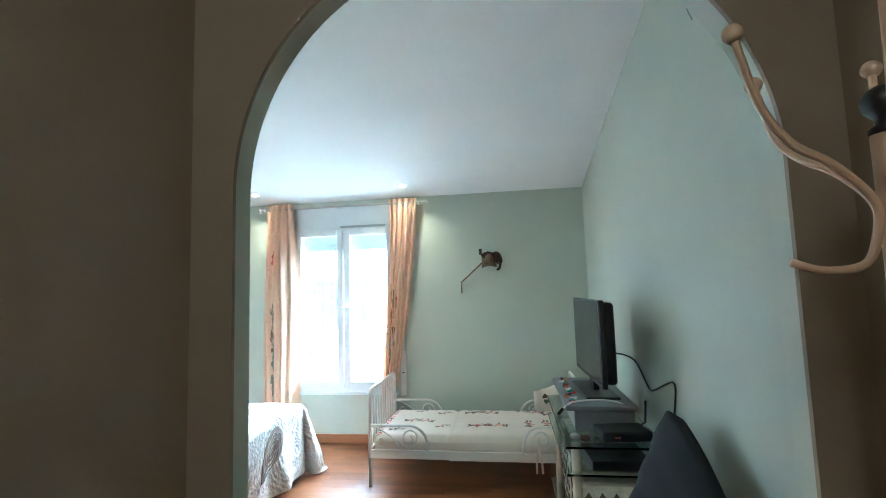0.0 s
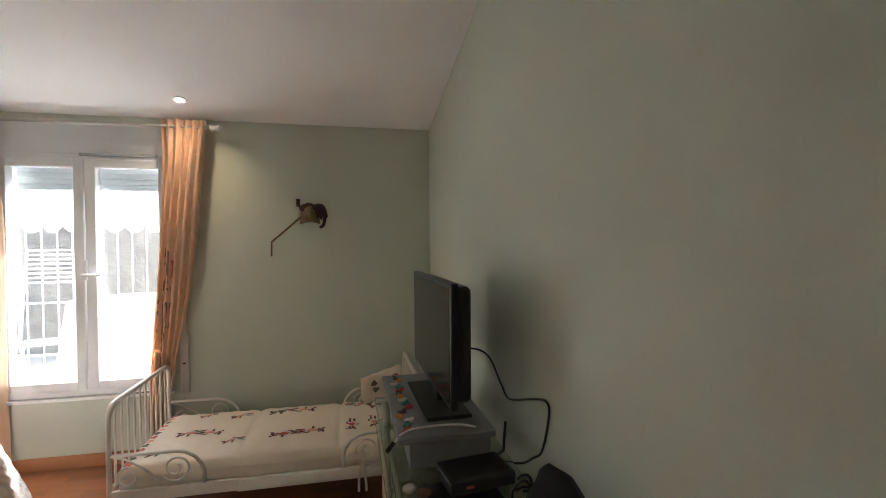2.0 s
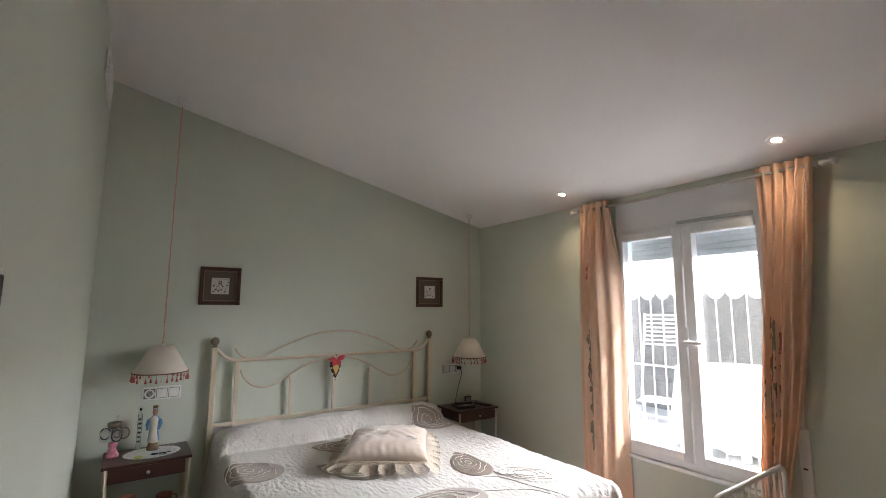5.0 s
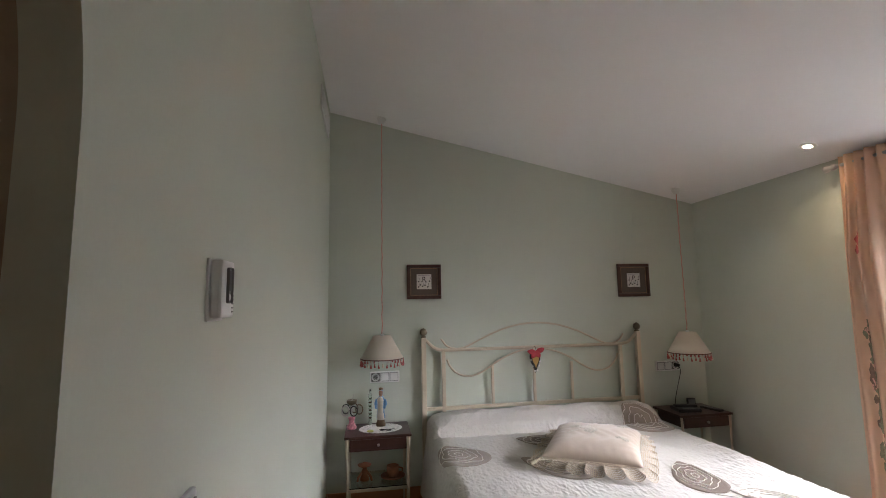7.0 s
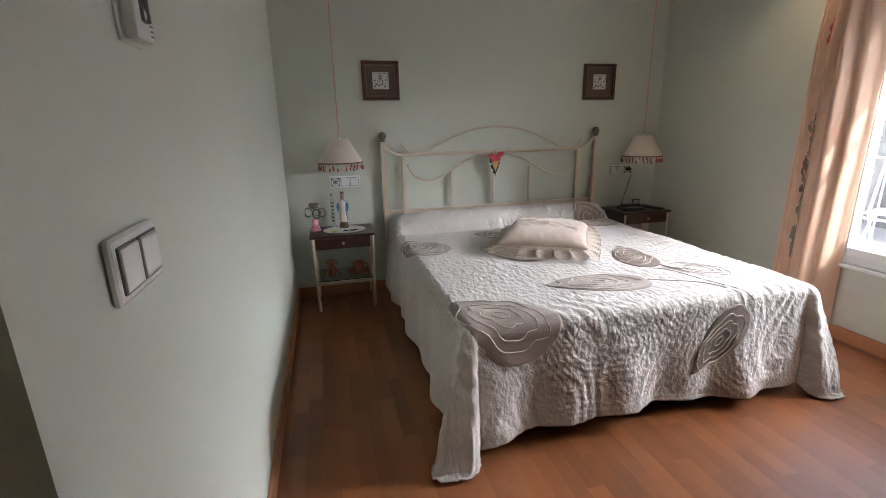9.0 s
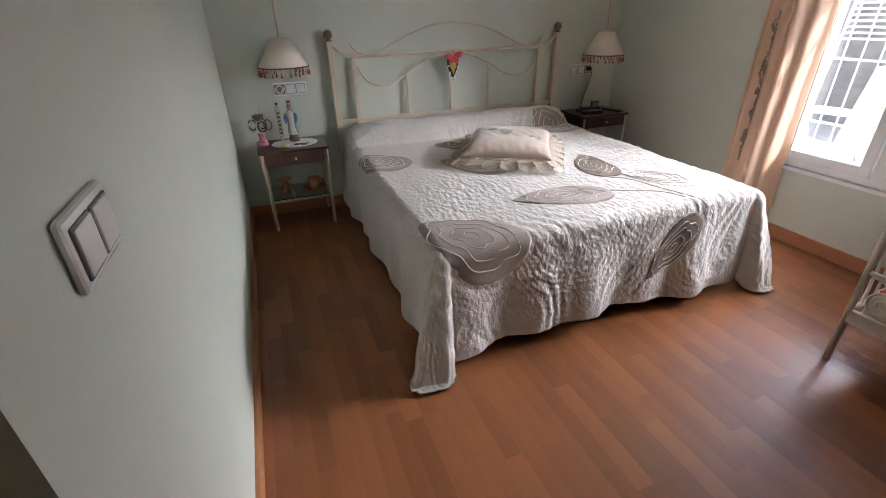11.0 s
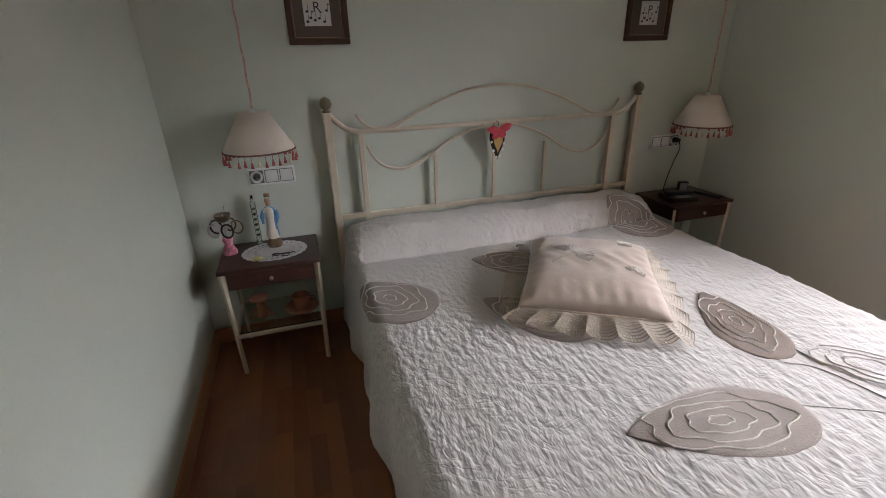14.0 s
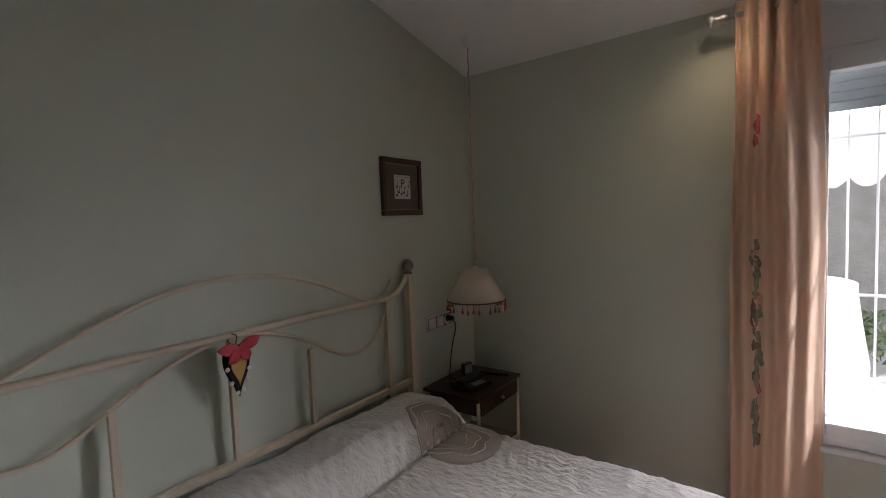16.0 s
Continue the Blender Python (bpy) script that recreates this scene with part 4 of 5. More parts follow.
for sg in (1, -1):
    q = [(2.40, 1.03), (2.425, 0.975), (2.48, 0.92), (2.56, 0.895), (2.64, 0.905), (2.73, 0.948), (2.82, 1.005), (2.93, 1.055), (3.04, 1.085), (3.12, 1.097)]
    part("swag", tube(spline([(HX, y if sg > 0 else 6.265 - y, z) for y, z in q], 5), 0.0075, 8), M_CREAM, bed, smooth=True)
part("base", box((-3.92, BY0 + 0.06, 0.20), (BXF - 0.07, BY1 - 0.06, 0.33), 0.02), M_MATT, bed)
part("mattress", box((-3.92, BY0 + 0.05, 0.33), (BXF - 0.06, BY1 - 0.05, 0.53), 0.06, seg=3), M_SHEET, bed)
for x in (-3.7, BXF - 0.13):
    for y in (BY0 + 0.14, BY1 - 0.14):
        part("leg", tube([(x, y, 0.21), (x, y, 0.0)], 0.024, 10), M_DARKW, bed)

cov = thing("bedspread", AT0, "white quilted bedspread with taupe leaf patches, hanging to the floor", "bedspread")
sheet = part("cloth", quilt(330, 330, 0.005), M_COVER, cov, "white quilted cotton cloth", smooth=True)


def leafshape(t, w):
    """Half width of a leaf at t from 0 to 1."""
    return w * max(0.0, t) ** 0.9 * max(0.0, 1 - t) ** 0.5 / 0.4015


def leaf(ca, cb, length, width, angle, m, seed, lines=4, lift=0.0052):
    ang = radians(angle)
    ca_, sa_ = math.cos(ang), math.sin(ang)

    def spot(t, s):
        l, w = (t - 0.5) * length, s * leafshape(min(1, max(0, t)), width / 2)
        a, b = ca + l * ca_ - w * sa_, cb + l * sa_ + w * ca_
        p = drape(a, b)
        n = (drape(a + 0.01, b) - p).cross(drape(a, b + 0.01) - p)
        n = n.normalized() if n.length > 1e-9 else Vector((0, 0, 1))
        return p + n * (noise.noise(Vector((a * 5, b * 5, 3))) * 0.003), n

    def face(u, v):
        p, n = spot(u, v * 2 - 1)
        rim = u in (0.0, 1.0) or v in (0.0, 1.0)
        return p + n * (0.0005 if rim else lift)
    own = grid(face, 44, 24)
    bmesh.ops.remove_doubles(own, verts=own.verts, dist=1e-5)
    lf = part("leaf_patch", own, m, cov, "taupe leaf-shaped patch with cream stitching", smooth=True)
    r = random.Random(seed)
    for k in range(lines):
        f = 0.80 - k * 0.22
        ph = r.uniform(0, 6)
        loop = []
        for i in range(48):
            q = i * 2 * math.pi / 48
            wv = 1 + 0.07 * math.sin(5 * q + ph) + 0.04 * math.sin(9 * q + ph * 2)
            t = 0.5 + 0.48 * f * wv * math.cos(q)
            p, n = spot(t, 0)
            half = leafshape(min(1, max(0, t)), width / 2)
            s = max(-0.97, min(0.97, f * wv * math.sin(q) * (width / 2) * 0.95 / max(half, 0.01)))
            p, n = spot(t, s)
            loop.append(p + n * (lift + 0.001))
        part("stitching", tube(loop, 0.0026, 5, closed=True), M_STITCH, lf)
    return lf


leaf(-3.18, 2.325, 0.42, 0.30, 38, M_TAUPE, 1, 4)
leaf(-2.00, 2.41, 0.52, 0.38, 40, M_TAUPE, 2, 4)
leaf(-2.235, 3.01, 0.53, 0.24, 80, M_TAUPE, 3, 4)
leaf(-2.585, 3.46, 0.44, 0.24, -15, M_TAUPE2, 4, 4)
leaf(-1.725, 3.425, 0.40, 0.18, 135, M_TAUPE2, 5, 4)
leaf(-3.54, 3.80, 0.42, 0.34, 12, M_TAUPE, 6, 3)
leaf(-3.31, 2.95, 0.42, 0.29, 62, M_TAUPE, 7, 3)
leaf(-2.87, 2.82, 0.46, 0.26, 40, M_TAUPE, 8, 3)
leaf(-2.255, 3.615, 0.39, 0.21, 37, M_COVER, 9, 3, 0.0045)


def stem(points):
    """A quilted seam that runs over the cloth like a stalk."""
    line = []
    for p in spline([(a, b, 0) for a, b in points], 8):
        q = drape(p.x, p.y)
        n = (drape(p.x + 0.01, p.y) - q).cross(drape(p.x, p.y + 0.01) - q)
        line.append(q + n.normalized() * (0.0016 + noise.noise(Vector((p.x * 5, p.y * 5, 3))) * 0.003))
    part("stem_seam", tube(line, 0.0022, 6), M_COVER, cov, smooth=True)


stem([(-2.36, 3.40), (-2.30, 3.47), (-2.12, 3.52), (-1.95, 3.58), (-1.86, 3.64)])
stem([(-2.25, 3.19), (-2.11, 3.46), (-1.98, 3.53), (-1.85, 3.56)])
stem([(-1.88, 2.53), (-1.80, 2.57), (-1.70, 2.58), (-1.60, 2.56)])

# ---- cushion with a lace ruffle ----
M_SATIN = shade("champagne_satin", (0.59, 0.475, 0.385), 0.42, vary=0.08, scale=6, bump=0.25, grain=28, sheen=0.3, depth=0.006)
M_LACE = shade("ecru_lace", (0.58, 0.49, 0.37), 0.9, vary=0.3, scale=60, bump=0.9, grain=180, depth=0.004)
cu = thing("cushion", pose(-2.975, 3.11, BZ + 0.012, 0, 0, 58), "champagne satin cushion edged with ecru lace, lying on the bed", "cushion")
HW, HL = 0.258, 0.312


def pillow(sgn):
    def f(u, v):
        x, y = (u * 2 - 1), (v * 2 - 1)
        k = max(0.0, (1 - x ** 4) * (1 - y ** 4)) ** 0.5
        pin = 1 - 0.05 * (1 - abs(y) ** 2) * abs(x) ** 3
        pin2 = 1 - 0.05 * (1 - abs(x) ** 2) * abs(y) ** 3
        wr = (0.0016 * math.sin(19 * x + 7 * y + 3 * math.sin(6 * y)) + 0.0022 * math.sin(9 * y - 5 * x + 2 * math.sin(4 * x))) * k + 0.004 * math.sin(34 * x + 3 * y) * abs(y) ** 5 * k + 0.004 * math.sin(31 * y) * abs(x) ** 5 * k
        return Vector((x * HW * pin, y * HL * pin2, 0.055 + (0.075 * k + wr) * (1 if sgn > 0 else 0) - (0.048 * k if sgn < 0 else 0)))
    return f


bm = grid(pillow(1), 72, 72)
grid(pillow(-1), 72, 72, bm)
bmesh.ops.remove_doubles(bm, verts=bm.verts, dist=1e-4)
pb = part("pillow", bm, M_SATIN, cu, smooth=True)


def ruffle(u, v):
    t = (u % 1.0) * 4
    side, q = int(t) % 4, (t % 1) * 2 - 1
    x, y = ((q, -1), (1, q), (-q, 1), (-1, -q))[side]
    c = max(abs(x), abs(y))
    ang = math.atan2(y, x)
    corner = min(1.0, (1 - min(abs(x), abs(y))) * 6)
    out = 0.085 * v
    wave = math.sin(u * 2 * math.pi * 26) * 0.018 * v
    nx, ny = math.cos(ang), math.sin(ang)
    px, py = x * HW * 0.97 + nx * out + ny * wave, y * HL * 0.97 + ny * out - nx * wave
    z = 0.055 - 0.035 * v + 0.016 * v * math.sin(u * 2 * math.pi * 26 + 1.2)
    return Vector((px, py, z))


# a net of threads, with open mesh between them
bm = bmesh.new()
NU, NV = 1380, 25
vs = [[bm.verts.new(ruffle(i / NU, j / NV)) for j in range(NV + 1)] for i in range(NU)]
for i in range(NU):
    for j in range(NV):
        if i % 3 and j % 3 and j < NV - 1:
            continue
        bm.faces.new((vs[i][j], vs[(i + 1) % NU][j], vs[(i + 1) % NU][j + 1], vs[i][j + 1]))
part("lace_ruffle", bm, M_LACE, cu, "ecru openwork lace ruffle")
top = pillow(1)
for cx, cy, r, n in ((-0.08, 0.03, 0.095, 14), (0.11, 0.20, 0.07, 10), (0.15, -0.09, 0.045, 9)):
    for k in range(n):
        a = -0.7 + k * 3.3 / n
        d = Vector((math.cos(a), math.sin(a)))
        pts = []
        for s in (0.25, 0.5, 0.75, 1.0, 0.75, 0.5, 0.3):
            i = len(pts)
            w = (0.10 if i < 4 else -0.10) * math.sin(s * 3)
            x, y = cx + (d.x * s - d.y * w) * r, cy + (d.y * s + d.x * w) * r
            p = top((x / HW + 1) / 2, (y / HL + 1) / 2)
            pts.append(p + Vector((0, 0, 0.0012)))
        part("stitched_petal", tube(pts, 0.0020, 6), M_STITCH, cu, "cream embroidered petal")
st_ = [top(((-0.08 - 0.07 * s) / HW + 1) / 2, ((0.03 - 0.09 * s) / HL + 1) / 2) + Vector((0, 0, 0.002)) for s in (0, 0.3, 0.6, 1.0)]
part("stitched_stem", tube(st_, 0.002, 5), M_STITCH, cu, "cream embroidered stem")

# ---- heart hanging on the headboard ----
M_MUST = shade("mustard_felt", (0.50, 0.30, 0.09), 0.85, bump=0.3)
M_BOW = shade("crimson_ribbon", (0.50, 0.045, 0.06), 0.7, vary=0.25, scale=40, bump=0.2)
M_SPOT = shade("black_spotted_cloth", (0.02, 0.018, 0.018), 0.85, bump=0.3)
hh = thing("hanging_heart", pose(HX + 0.028, 3.115, 1.005), "black and mustard cloth heart with a red bow", "ornament")


def heart(s, x0, th):
    pts = []
    for i in range(40):
        t = i * 2 * math.pi / 40
        pts.append((s * 16 * math.sin(t) ** 3 * 0.55, s * (13 * math.cos(t) - 5 * math.cos(2 * t) - 2 * math.cos(3 * t) - math.cos(4 * t)) * 1.25))
    own = prism(pts, 0, th)
    bmesh.ops.transform(own, matrix=pose(x0, 0, 0, 0, 0, -90), verts=own.verts)
    return own


hb_ = part("body", heart(0.0047, 0.0, 0.024), M_SPOT, hh)
part("panel", heart(0.0030, 0.025, 0.004), M_MUST, hh, "mustard felt panel")
for k, (y, z) in enumerate(((0.040, 0.02), (0.036, -0.01), (0.028, -0.035), (-0.038, 0.0), (-0.026, -0.038), (0.012, -0.062), (-0.008, -0.066))):
    part("white_spot", ball((0.025, y * 1.02, z * 1.3), 0.008, None, (0.2, 1, 1), 8, 6), M_PLASTIC, hh)
bm = bmesh.new()
for a, ln in ((22, 0.043), (172, 0.040), (228, 0.032), (312, 0.030)):
    petal = ball((0, 0, 0), 1.0, None, (1, 1, 1), 14, 10)
    for v in petal.verts:
        w = math.sqrt(max(0.0, 1 - v.co.y ** 2))
        v.co = Vector((0.007 * v.co.x * w + 0.006 * abs(v.co.z) * w + 0.004 * math.sin(v.co.y * 3), ln * (1 + v.co.y) - 0.006, 0.021 * v.co.z * (0.3 + 0.7 * w)))
    bmesh.ops.transform(petal, matrix=pose(0.034, 0.0, 0.062, a), verts=petal.verts)
    extra = bpy.data.meshes.new("petal")
    petal.to_mesh(extra)
    petal.free()
    bm.from_mesh(extra)
    bpy.data.meshes.remove(extra)
part("bow", bm, M_BOW, hh, "red fabric bow", smooth=True)
part("loop", tube(spline([(0.01, 0.0, 0.06), (0.0, 0.012, 0.10), (-0.028, 0.0, 0.102), (-0.01, -0.012, 0.085), (0.01, 0.0, 0.06)], 5), 0.002, 5), M_UMBER, hh)
# ---- nightstands ----
def nightstand():
    ob = thing("nightstand", pose(-3.825, 1.853, 0), "dark wood nightstand on slim cream metal legs", "nightstand", "nightstands")
    hx, hy, H = 0.175, 0.232, 0.57
    part("tabletop", box((-hx, -hy, H - 0.018), (hx, hy, H), 0.004), M_DARKW, ob)
    part("case", box((-hx + 0.02, -hy + 0.035, 0.468), (hx - 0.012, hy - 0.035, H - 0.018), 0.003), M_DARKW, ob)
    dr = part("drawer_front", box((hx - 0.012, -hy + 0.038, 0.472), (hx - 0.003, hy - 0.038, H - 0.022), 0.003), M_DARKW, ob)
    part("knob", lathe([(0.0, 0.0), (0.005, 0.001), (0.005, 0.010), (0.010, 0.014), (0.010, 0.019), (0.0, 0.022)], 14, m=pose(hx - 0.003, 0, 0.512, 0, 90, 0)), M_METAL, dr, "small steel knob", smooth=True)
    for sx in (-1, 1):
        for sy in (-1, 1):
            part("leg", tube([(sx * (hx - 0.012), sy * (hy - 0.018), H - 0.018), (sx * (hx - 0.012), sy * (hy - 0.030), 0.0)], 0.0115, 4), M_CREAM, ob)
    for sy in (-1, 1):
        part("side_bar", box((-hx + 0.012, sy * (hy - 0.026) - 0.008, 0.205), (hx - 0.012, sy * (hy - 0.026) + 0.008, 0.222), 0.002), M_CREAM, ob)
    for sx in (-1, 1):
        part("cross_bar", box((sx * (hx - 0.012) - 0.008, -hy + 0.03, 0.205), (sx * (hx - 0.012) + 0.008, hy - 0.03, 0.222), 0.002), M_CREAM, ob)
    part("glass_shelf", box((-hx + 0.02, -hy + 0.034, 0.2225), (hx - 0.02, hy - 0.034, 0.2285), 0.001), M_TGLASS, ob, "clear glass shelf")
    return ob


ns = nightstand()
ns2 = copy_thing(ns, pose(-3.815, 4.407, 0))

# ---- pendant lamps ----
M_SHADE = shade("ivory_lampshade_cloth", (0.73, 0.64, 0.54), 0.85, vary=0.05, scale=12, bump=0.3, grain=260, depth=0.001)
M_BRAID = shade("maroon_braid", (0.19, 0.085, 0.065), 0.8, vary=0.3, bump=0.3)
M_TAS = shade("dusty_red_tassel", (0.40, 0.10, 0.09), 0.85, vary=0.3, scale=40, bump=0.5, single=0.5)
M_TAS2 = shade("cream_tassel", (0.66, 0.55, 0.42), 0.85, vary=0.2, bump=0.4)
M_CORD = shade("pink_red_twisted_cord", (0.72, 0.36, 0.30), 0.8, vary=0.5, scale=60, bump=0.6, grain=200)


def pendant(x, y, drop=0.0):
    top = roof(y) - drop
    ob = thing("pendant_lamp", pose(x, y, drop), "ivory pendant lampshade with red tassel fringe on a twisted cord", "lamp", "bedside pendant lamps")
    part("ceiling_rose", lathe([(0.0, top + 0.02), (0.034, top + 0.02), (0.036, top - 0.012), (0.022, top - 0.040), (0.006, top - 0.046), (0.0, top - 0.046)], 18), M_PLASTIC, ob, smooth=True)
    cd = part("cord", tube([(0.0018 * math.cos(i * 0.9), 0.0018 * math.sin(i * 0.9), top - 0.04 - (top - 0.04 - 1.235) * i / 90) for i in range(91)], 0.0042, 6), M_CORD, ob)
    sh_ = part("shade", lathe([(0.062, 1.236), (0.065, 1.238), (0.160, 1.070), (0.157, 1.068), (0.062, 1.232)], 40), M_SHADE, ob, smooth=True)
    part("spider", lathe([(0.0, 1.232), (0.063, 1.230), (0.063, 1.234), (0.0, 1.237)], 20), M_SHADE, ob)
    part("socket", lathe([(0.0, 1.255), (0.010, 1.25), (0.016, 1.235), (0.018, 1.16), (0.0, 1.155)], 14), M_PLASTIC, ob, smooth=True)
    part("braid", lathe([(0.158, 1.067), (0.162, 1.068), (0.161, 1.075), (0.157, 1.075)], 40), M_BRAID, ob)
    for i in range(34):
        a = i * 2 * math.pi / 34
        x_, y_ = 0.160 * math.cos(a), 0.160 * math.sin(a)
        low = i % 2
        ln = 0.028 if low else 0.022
        bm = tube([(x_, y_, 1.07), (x_, y_, 1.07 - ln)], 0.0012, 4)
        z = 1.07 - ln
        lathe([(0.0, z + 0.004), (0.004, z), (0.003, z - 0.004), (0.005, z - 0.010), (0.0075, z - 0.025), (0.0, z - 0.025)], 7, bm, Matrix.Translation((x_, y_, 0)))
        part("tassel", bm, M_TAS if i % 5 else M_TAS2, sh_)
    return ob


pendant(-3.855, 1.888)
pendant(-3.765, 4.39, -0.038)

# ---- framed pictures ----
M_FRAME = shade("dark_walnut_frame", (0.068, 0.023, 0.013), 0.35, vary=0.35, scale=12, bump=0.1, coat=0.2)
M_MOUNT = shade("brown_picture_mount", (0.115, 0.085, 0.065), 0.8, vary=0.08, bump=0.2, grain=200)
M_CARD = shade("off_white_card", (0.66, 0.62, 0.58), 0.8, vary=0.05, bump=0.1)
M_INK = shade("sepia_ink", (0.06, 0.045, 0.045), 0.8, bump=0.0)
M_GOLDL = shade("thin_gold_line", (0.34, 0.19, 0.09), 0.5, vary=0.2)


def picture(yc, zc, w, h, letter):
    ob = thing("framed_picture", pose(XL, yc, zc, 0, 0, 90), "small walnut-framed letter %s with music notes" % letter, "picture", "pictures over the bed")
    fr = 0.026
    bm = bmesh.new()
    for lo, hi in (((-w / 2, -0.024, -h / 2), (w / 2, -0.001, -h / 2 + fr)), ((-w / 2, -0.024, h / 2 - fr), (w / 2, -0.001, h / 2)), ((-w / 2, -0.0235, -h / 2 + fr), (-w / 2 + fr, -0.001, h / 2 - fr)), ((w / 2 - fr, -0.0235, -h / 2 + fr), (w / 2, -0.001, h / 2 - fr))):
        bm = box(lo, hi, 0.004, bm)
    part("frame", bm, M_FRAME, ob)
    part("mount", box((-w / 2 + 0.02, -0.012, -h / 2 + 0.02), (w / 2 - 0.02, -0.004, h / 2 - 0.02)), M_MOUNT, ob)
    g = fr + 0.004
    bm = bmesh.new()
    for lo, hi in (((-w / 2 + g, -0.0135, -h / 2 + g), (w / 2 - g, -0.0125, -h / 2 + g + 0.003)), ((-w / 2 + g, -0.0135, h / 2 - g - 0.003), (w / 2 - g, -0.0125, h / 2 - g)), ((-w / 2 + g, -0.0135, -h / 2 + g), (-w / 2 + g + 0.003, -0.0125, h / 2 - g)), ((w / 2 - g - 0.003, -0.0135, -h / 2 + g), (w / 2 - g, -0.0125, h / 2 - g))):
        bm = box(lo, hi, 0, bm)
    part("gold_line", bm, M_GOLDL, ob)
    s = 0.060
    part("card", box((-s, -0.016, -s), (s, -0.0125, s), 0.001), M_CARD, ob, "off-white card with a letter and notes")
    cu_ = bpy.data.curves.new("letter", "FONT")
    cu_.body, cu_.size, cu_.align_x, cu_.align_y = letter, 0.060, "CENTER", "CENTER"
    cu_.extrude = 0.0005
    tx = new("letter", cu_)
    tx.data.materials.append(M_INK)
    tx.parent = ob
    tx.matrix_basis = pose(0, -0.0168, 0.016, 90, 0, 0)
    r = random.Random(ord(letter))
    for k in range(7):
        x, z = (-0.045, -0.030, -0.012, 0.008, 0.030, 0.044, -0.044)[k], (-0.042, -0.026, -0.036, -0.028, -0.042, 0.004, 0.0)[k]
        bm = ball((x, -0.0165, z), 0.006, None, (1.2, 0.12, 0.9), 8, 6)
        box((x + 0.004, -0.0170, z), (x + 0.006, -0.0162, z + 0.030), 0, bm)
        if k % 2:
            box((x + 0.004, -0.0170, z + 0.022), (x + 0.013, -0.0162, z + 0.028), 0, bm)
        part("note", bm, M_INK, ob)
    part("staff_line", box((-0.050, -0.0170, 0.050), (0.050, -0.0162, 0.0515)), M_INK, ob)
    return ob


picture(2.229, 1.648, 0.278, 0.278, "R")
picture(4.077, 1.643, 0.298, 0.286, "P")

# ---- sockets and switches ----
M_RIM = shade("grey_switch_rim", (0.20, 0.19, 0.18), 0.45)


def gang(yc, zc, sock, label):
    ob = thing("socket_plate", pose(XL, yc, zc, 0, 0, 90), label, "socket", "bedside sockets")
    part("plate", box((-0.113, -0.010, -0.043), (0.113, -0.0005, 0.043), 0.004), M_PLASTIC, ob)
    for i in range(3):
        x = (i - 1) * 0.071
        part("rim", box((x - 0.0325, -0.0115, -0.0325), (x + 0.0325, -0.0095, 0.0325), 0.002), M_RIM, ob)
        if i == sock:
            part("outlet", lathe([(0.0, -0.004), (0.019, -0.004), (0.020, 0.002), (0.030, 0.003), (0.030, 0.0), (0.0, 0.0)], 24, m=pose(x, -0.0115, 0, 90, 0, 0)), M_PLASTIC, ob)
            for s in (-0.0095, 0.0095):
                part("hole", tube([(x + s, -0.0150, 0), (x + s, -0.0110, 0)], 0.0028, 8), M_BLACK, ob)
        else:
            part("rocker", box((x - 0.029, -0.0150, -0.029), (x + 0.029, -0.0115, 0.029), 0.003), M_PLASTIC, ob)
    return ob


gang(1.912, 0.912, 0, "white triple plate with a socket and two switches")
gang(4.35, 0.898, 2, "white triple plate with a plugged-in socket")
pg = thing("phone_cable", AT0, "black plug and cable hanging down to the nightstand", "cable")
part("plug", tube([(-3.985, 4.419, 0.905), (-3.945, 4.419, 0.905)], [0.018, 0.014], 12), M_BLACK, pg)
part("wire", tube(spline([(-3.95, 4.419, 0.905), (-3.93, 4.422, 0.86), (-3.945, 4.405, 0.76), (-3.94, 4.37, 0.66), (-3.93, 4.35, 0.585), (-3.90, 4.36, 0.576)], 6), 0.003, 6), M_BLACK, pg, smooth=True)
sw = thing("light_switch", pose(-1.15, YA, 1.13, 0, 0, 180), "white double rocker light switch with grey rims", "switch")
part("plate", box((-0.084, -0.013, -0.047), (0.084, -0.0005, 0.047), 0.009, seg=3), M_PLASTIC, sw)
for x in (-0.037, 0.037):
    part("rim", box((x - 0.035, -0.0150, -0.034), (x + 0.035, -0.0125, 0.034), 0.003), M_RIM, sw)
    part("rocker", box((x - 0.032, -0.0185, -0.031), (x + 0.032, -0.0145, 0.031), 0.003), M_PLASTIC, sw)
th = thing("thermostat", pose(-1.312, YA, 1.512, 0, 0, 180), "white wall thermostat with a small dark display", "thermostat")
part("back_plate", box((-0.046, -0.006, -0.062), (0.046, -0.0005, 0.058), 0.003), M_PLASTIC, th)
part("case", box((-0.040, -0.028, -0.056), (0.040, -0.006, 0.056), 0.006), M_PLASTIC, th)
part("bezel", box((-0.014, -0.030, -0.028), (0.014, -0.0275, 0.042), 0.006), M_RIM, th)
part("display", box((-0.009, -0.0312, -0.004), (0.009, -0.0295, 0.036)), M_BLACK, th, "dark display")
part("button", ball((0.0, -0.030, -0.016), 0.007, None, (1, 0.35, 1), 12, 8), M_PLASTIC, th)
for i in range(5):
    part("slot", box((0.022, -0.0290, -0.046 + i * 0.008), (0.034, -0.0278, -0.043 + i * 0.008)), M_RIM, th)
vt = thing("wall_vent", pose(-3.50, YA, 2.82, 0, 0, 180), "white painted slotted ventilation grille high on the wall", "vent")
part("frame", box((-0.27, -0.012, -0.085), (0.27, -0.0005, 0.085), 0.004), M_PLASTIC, vt)
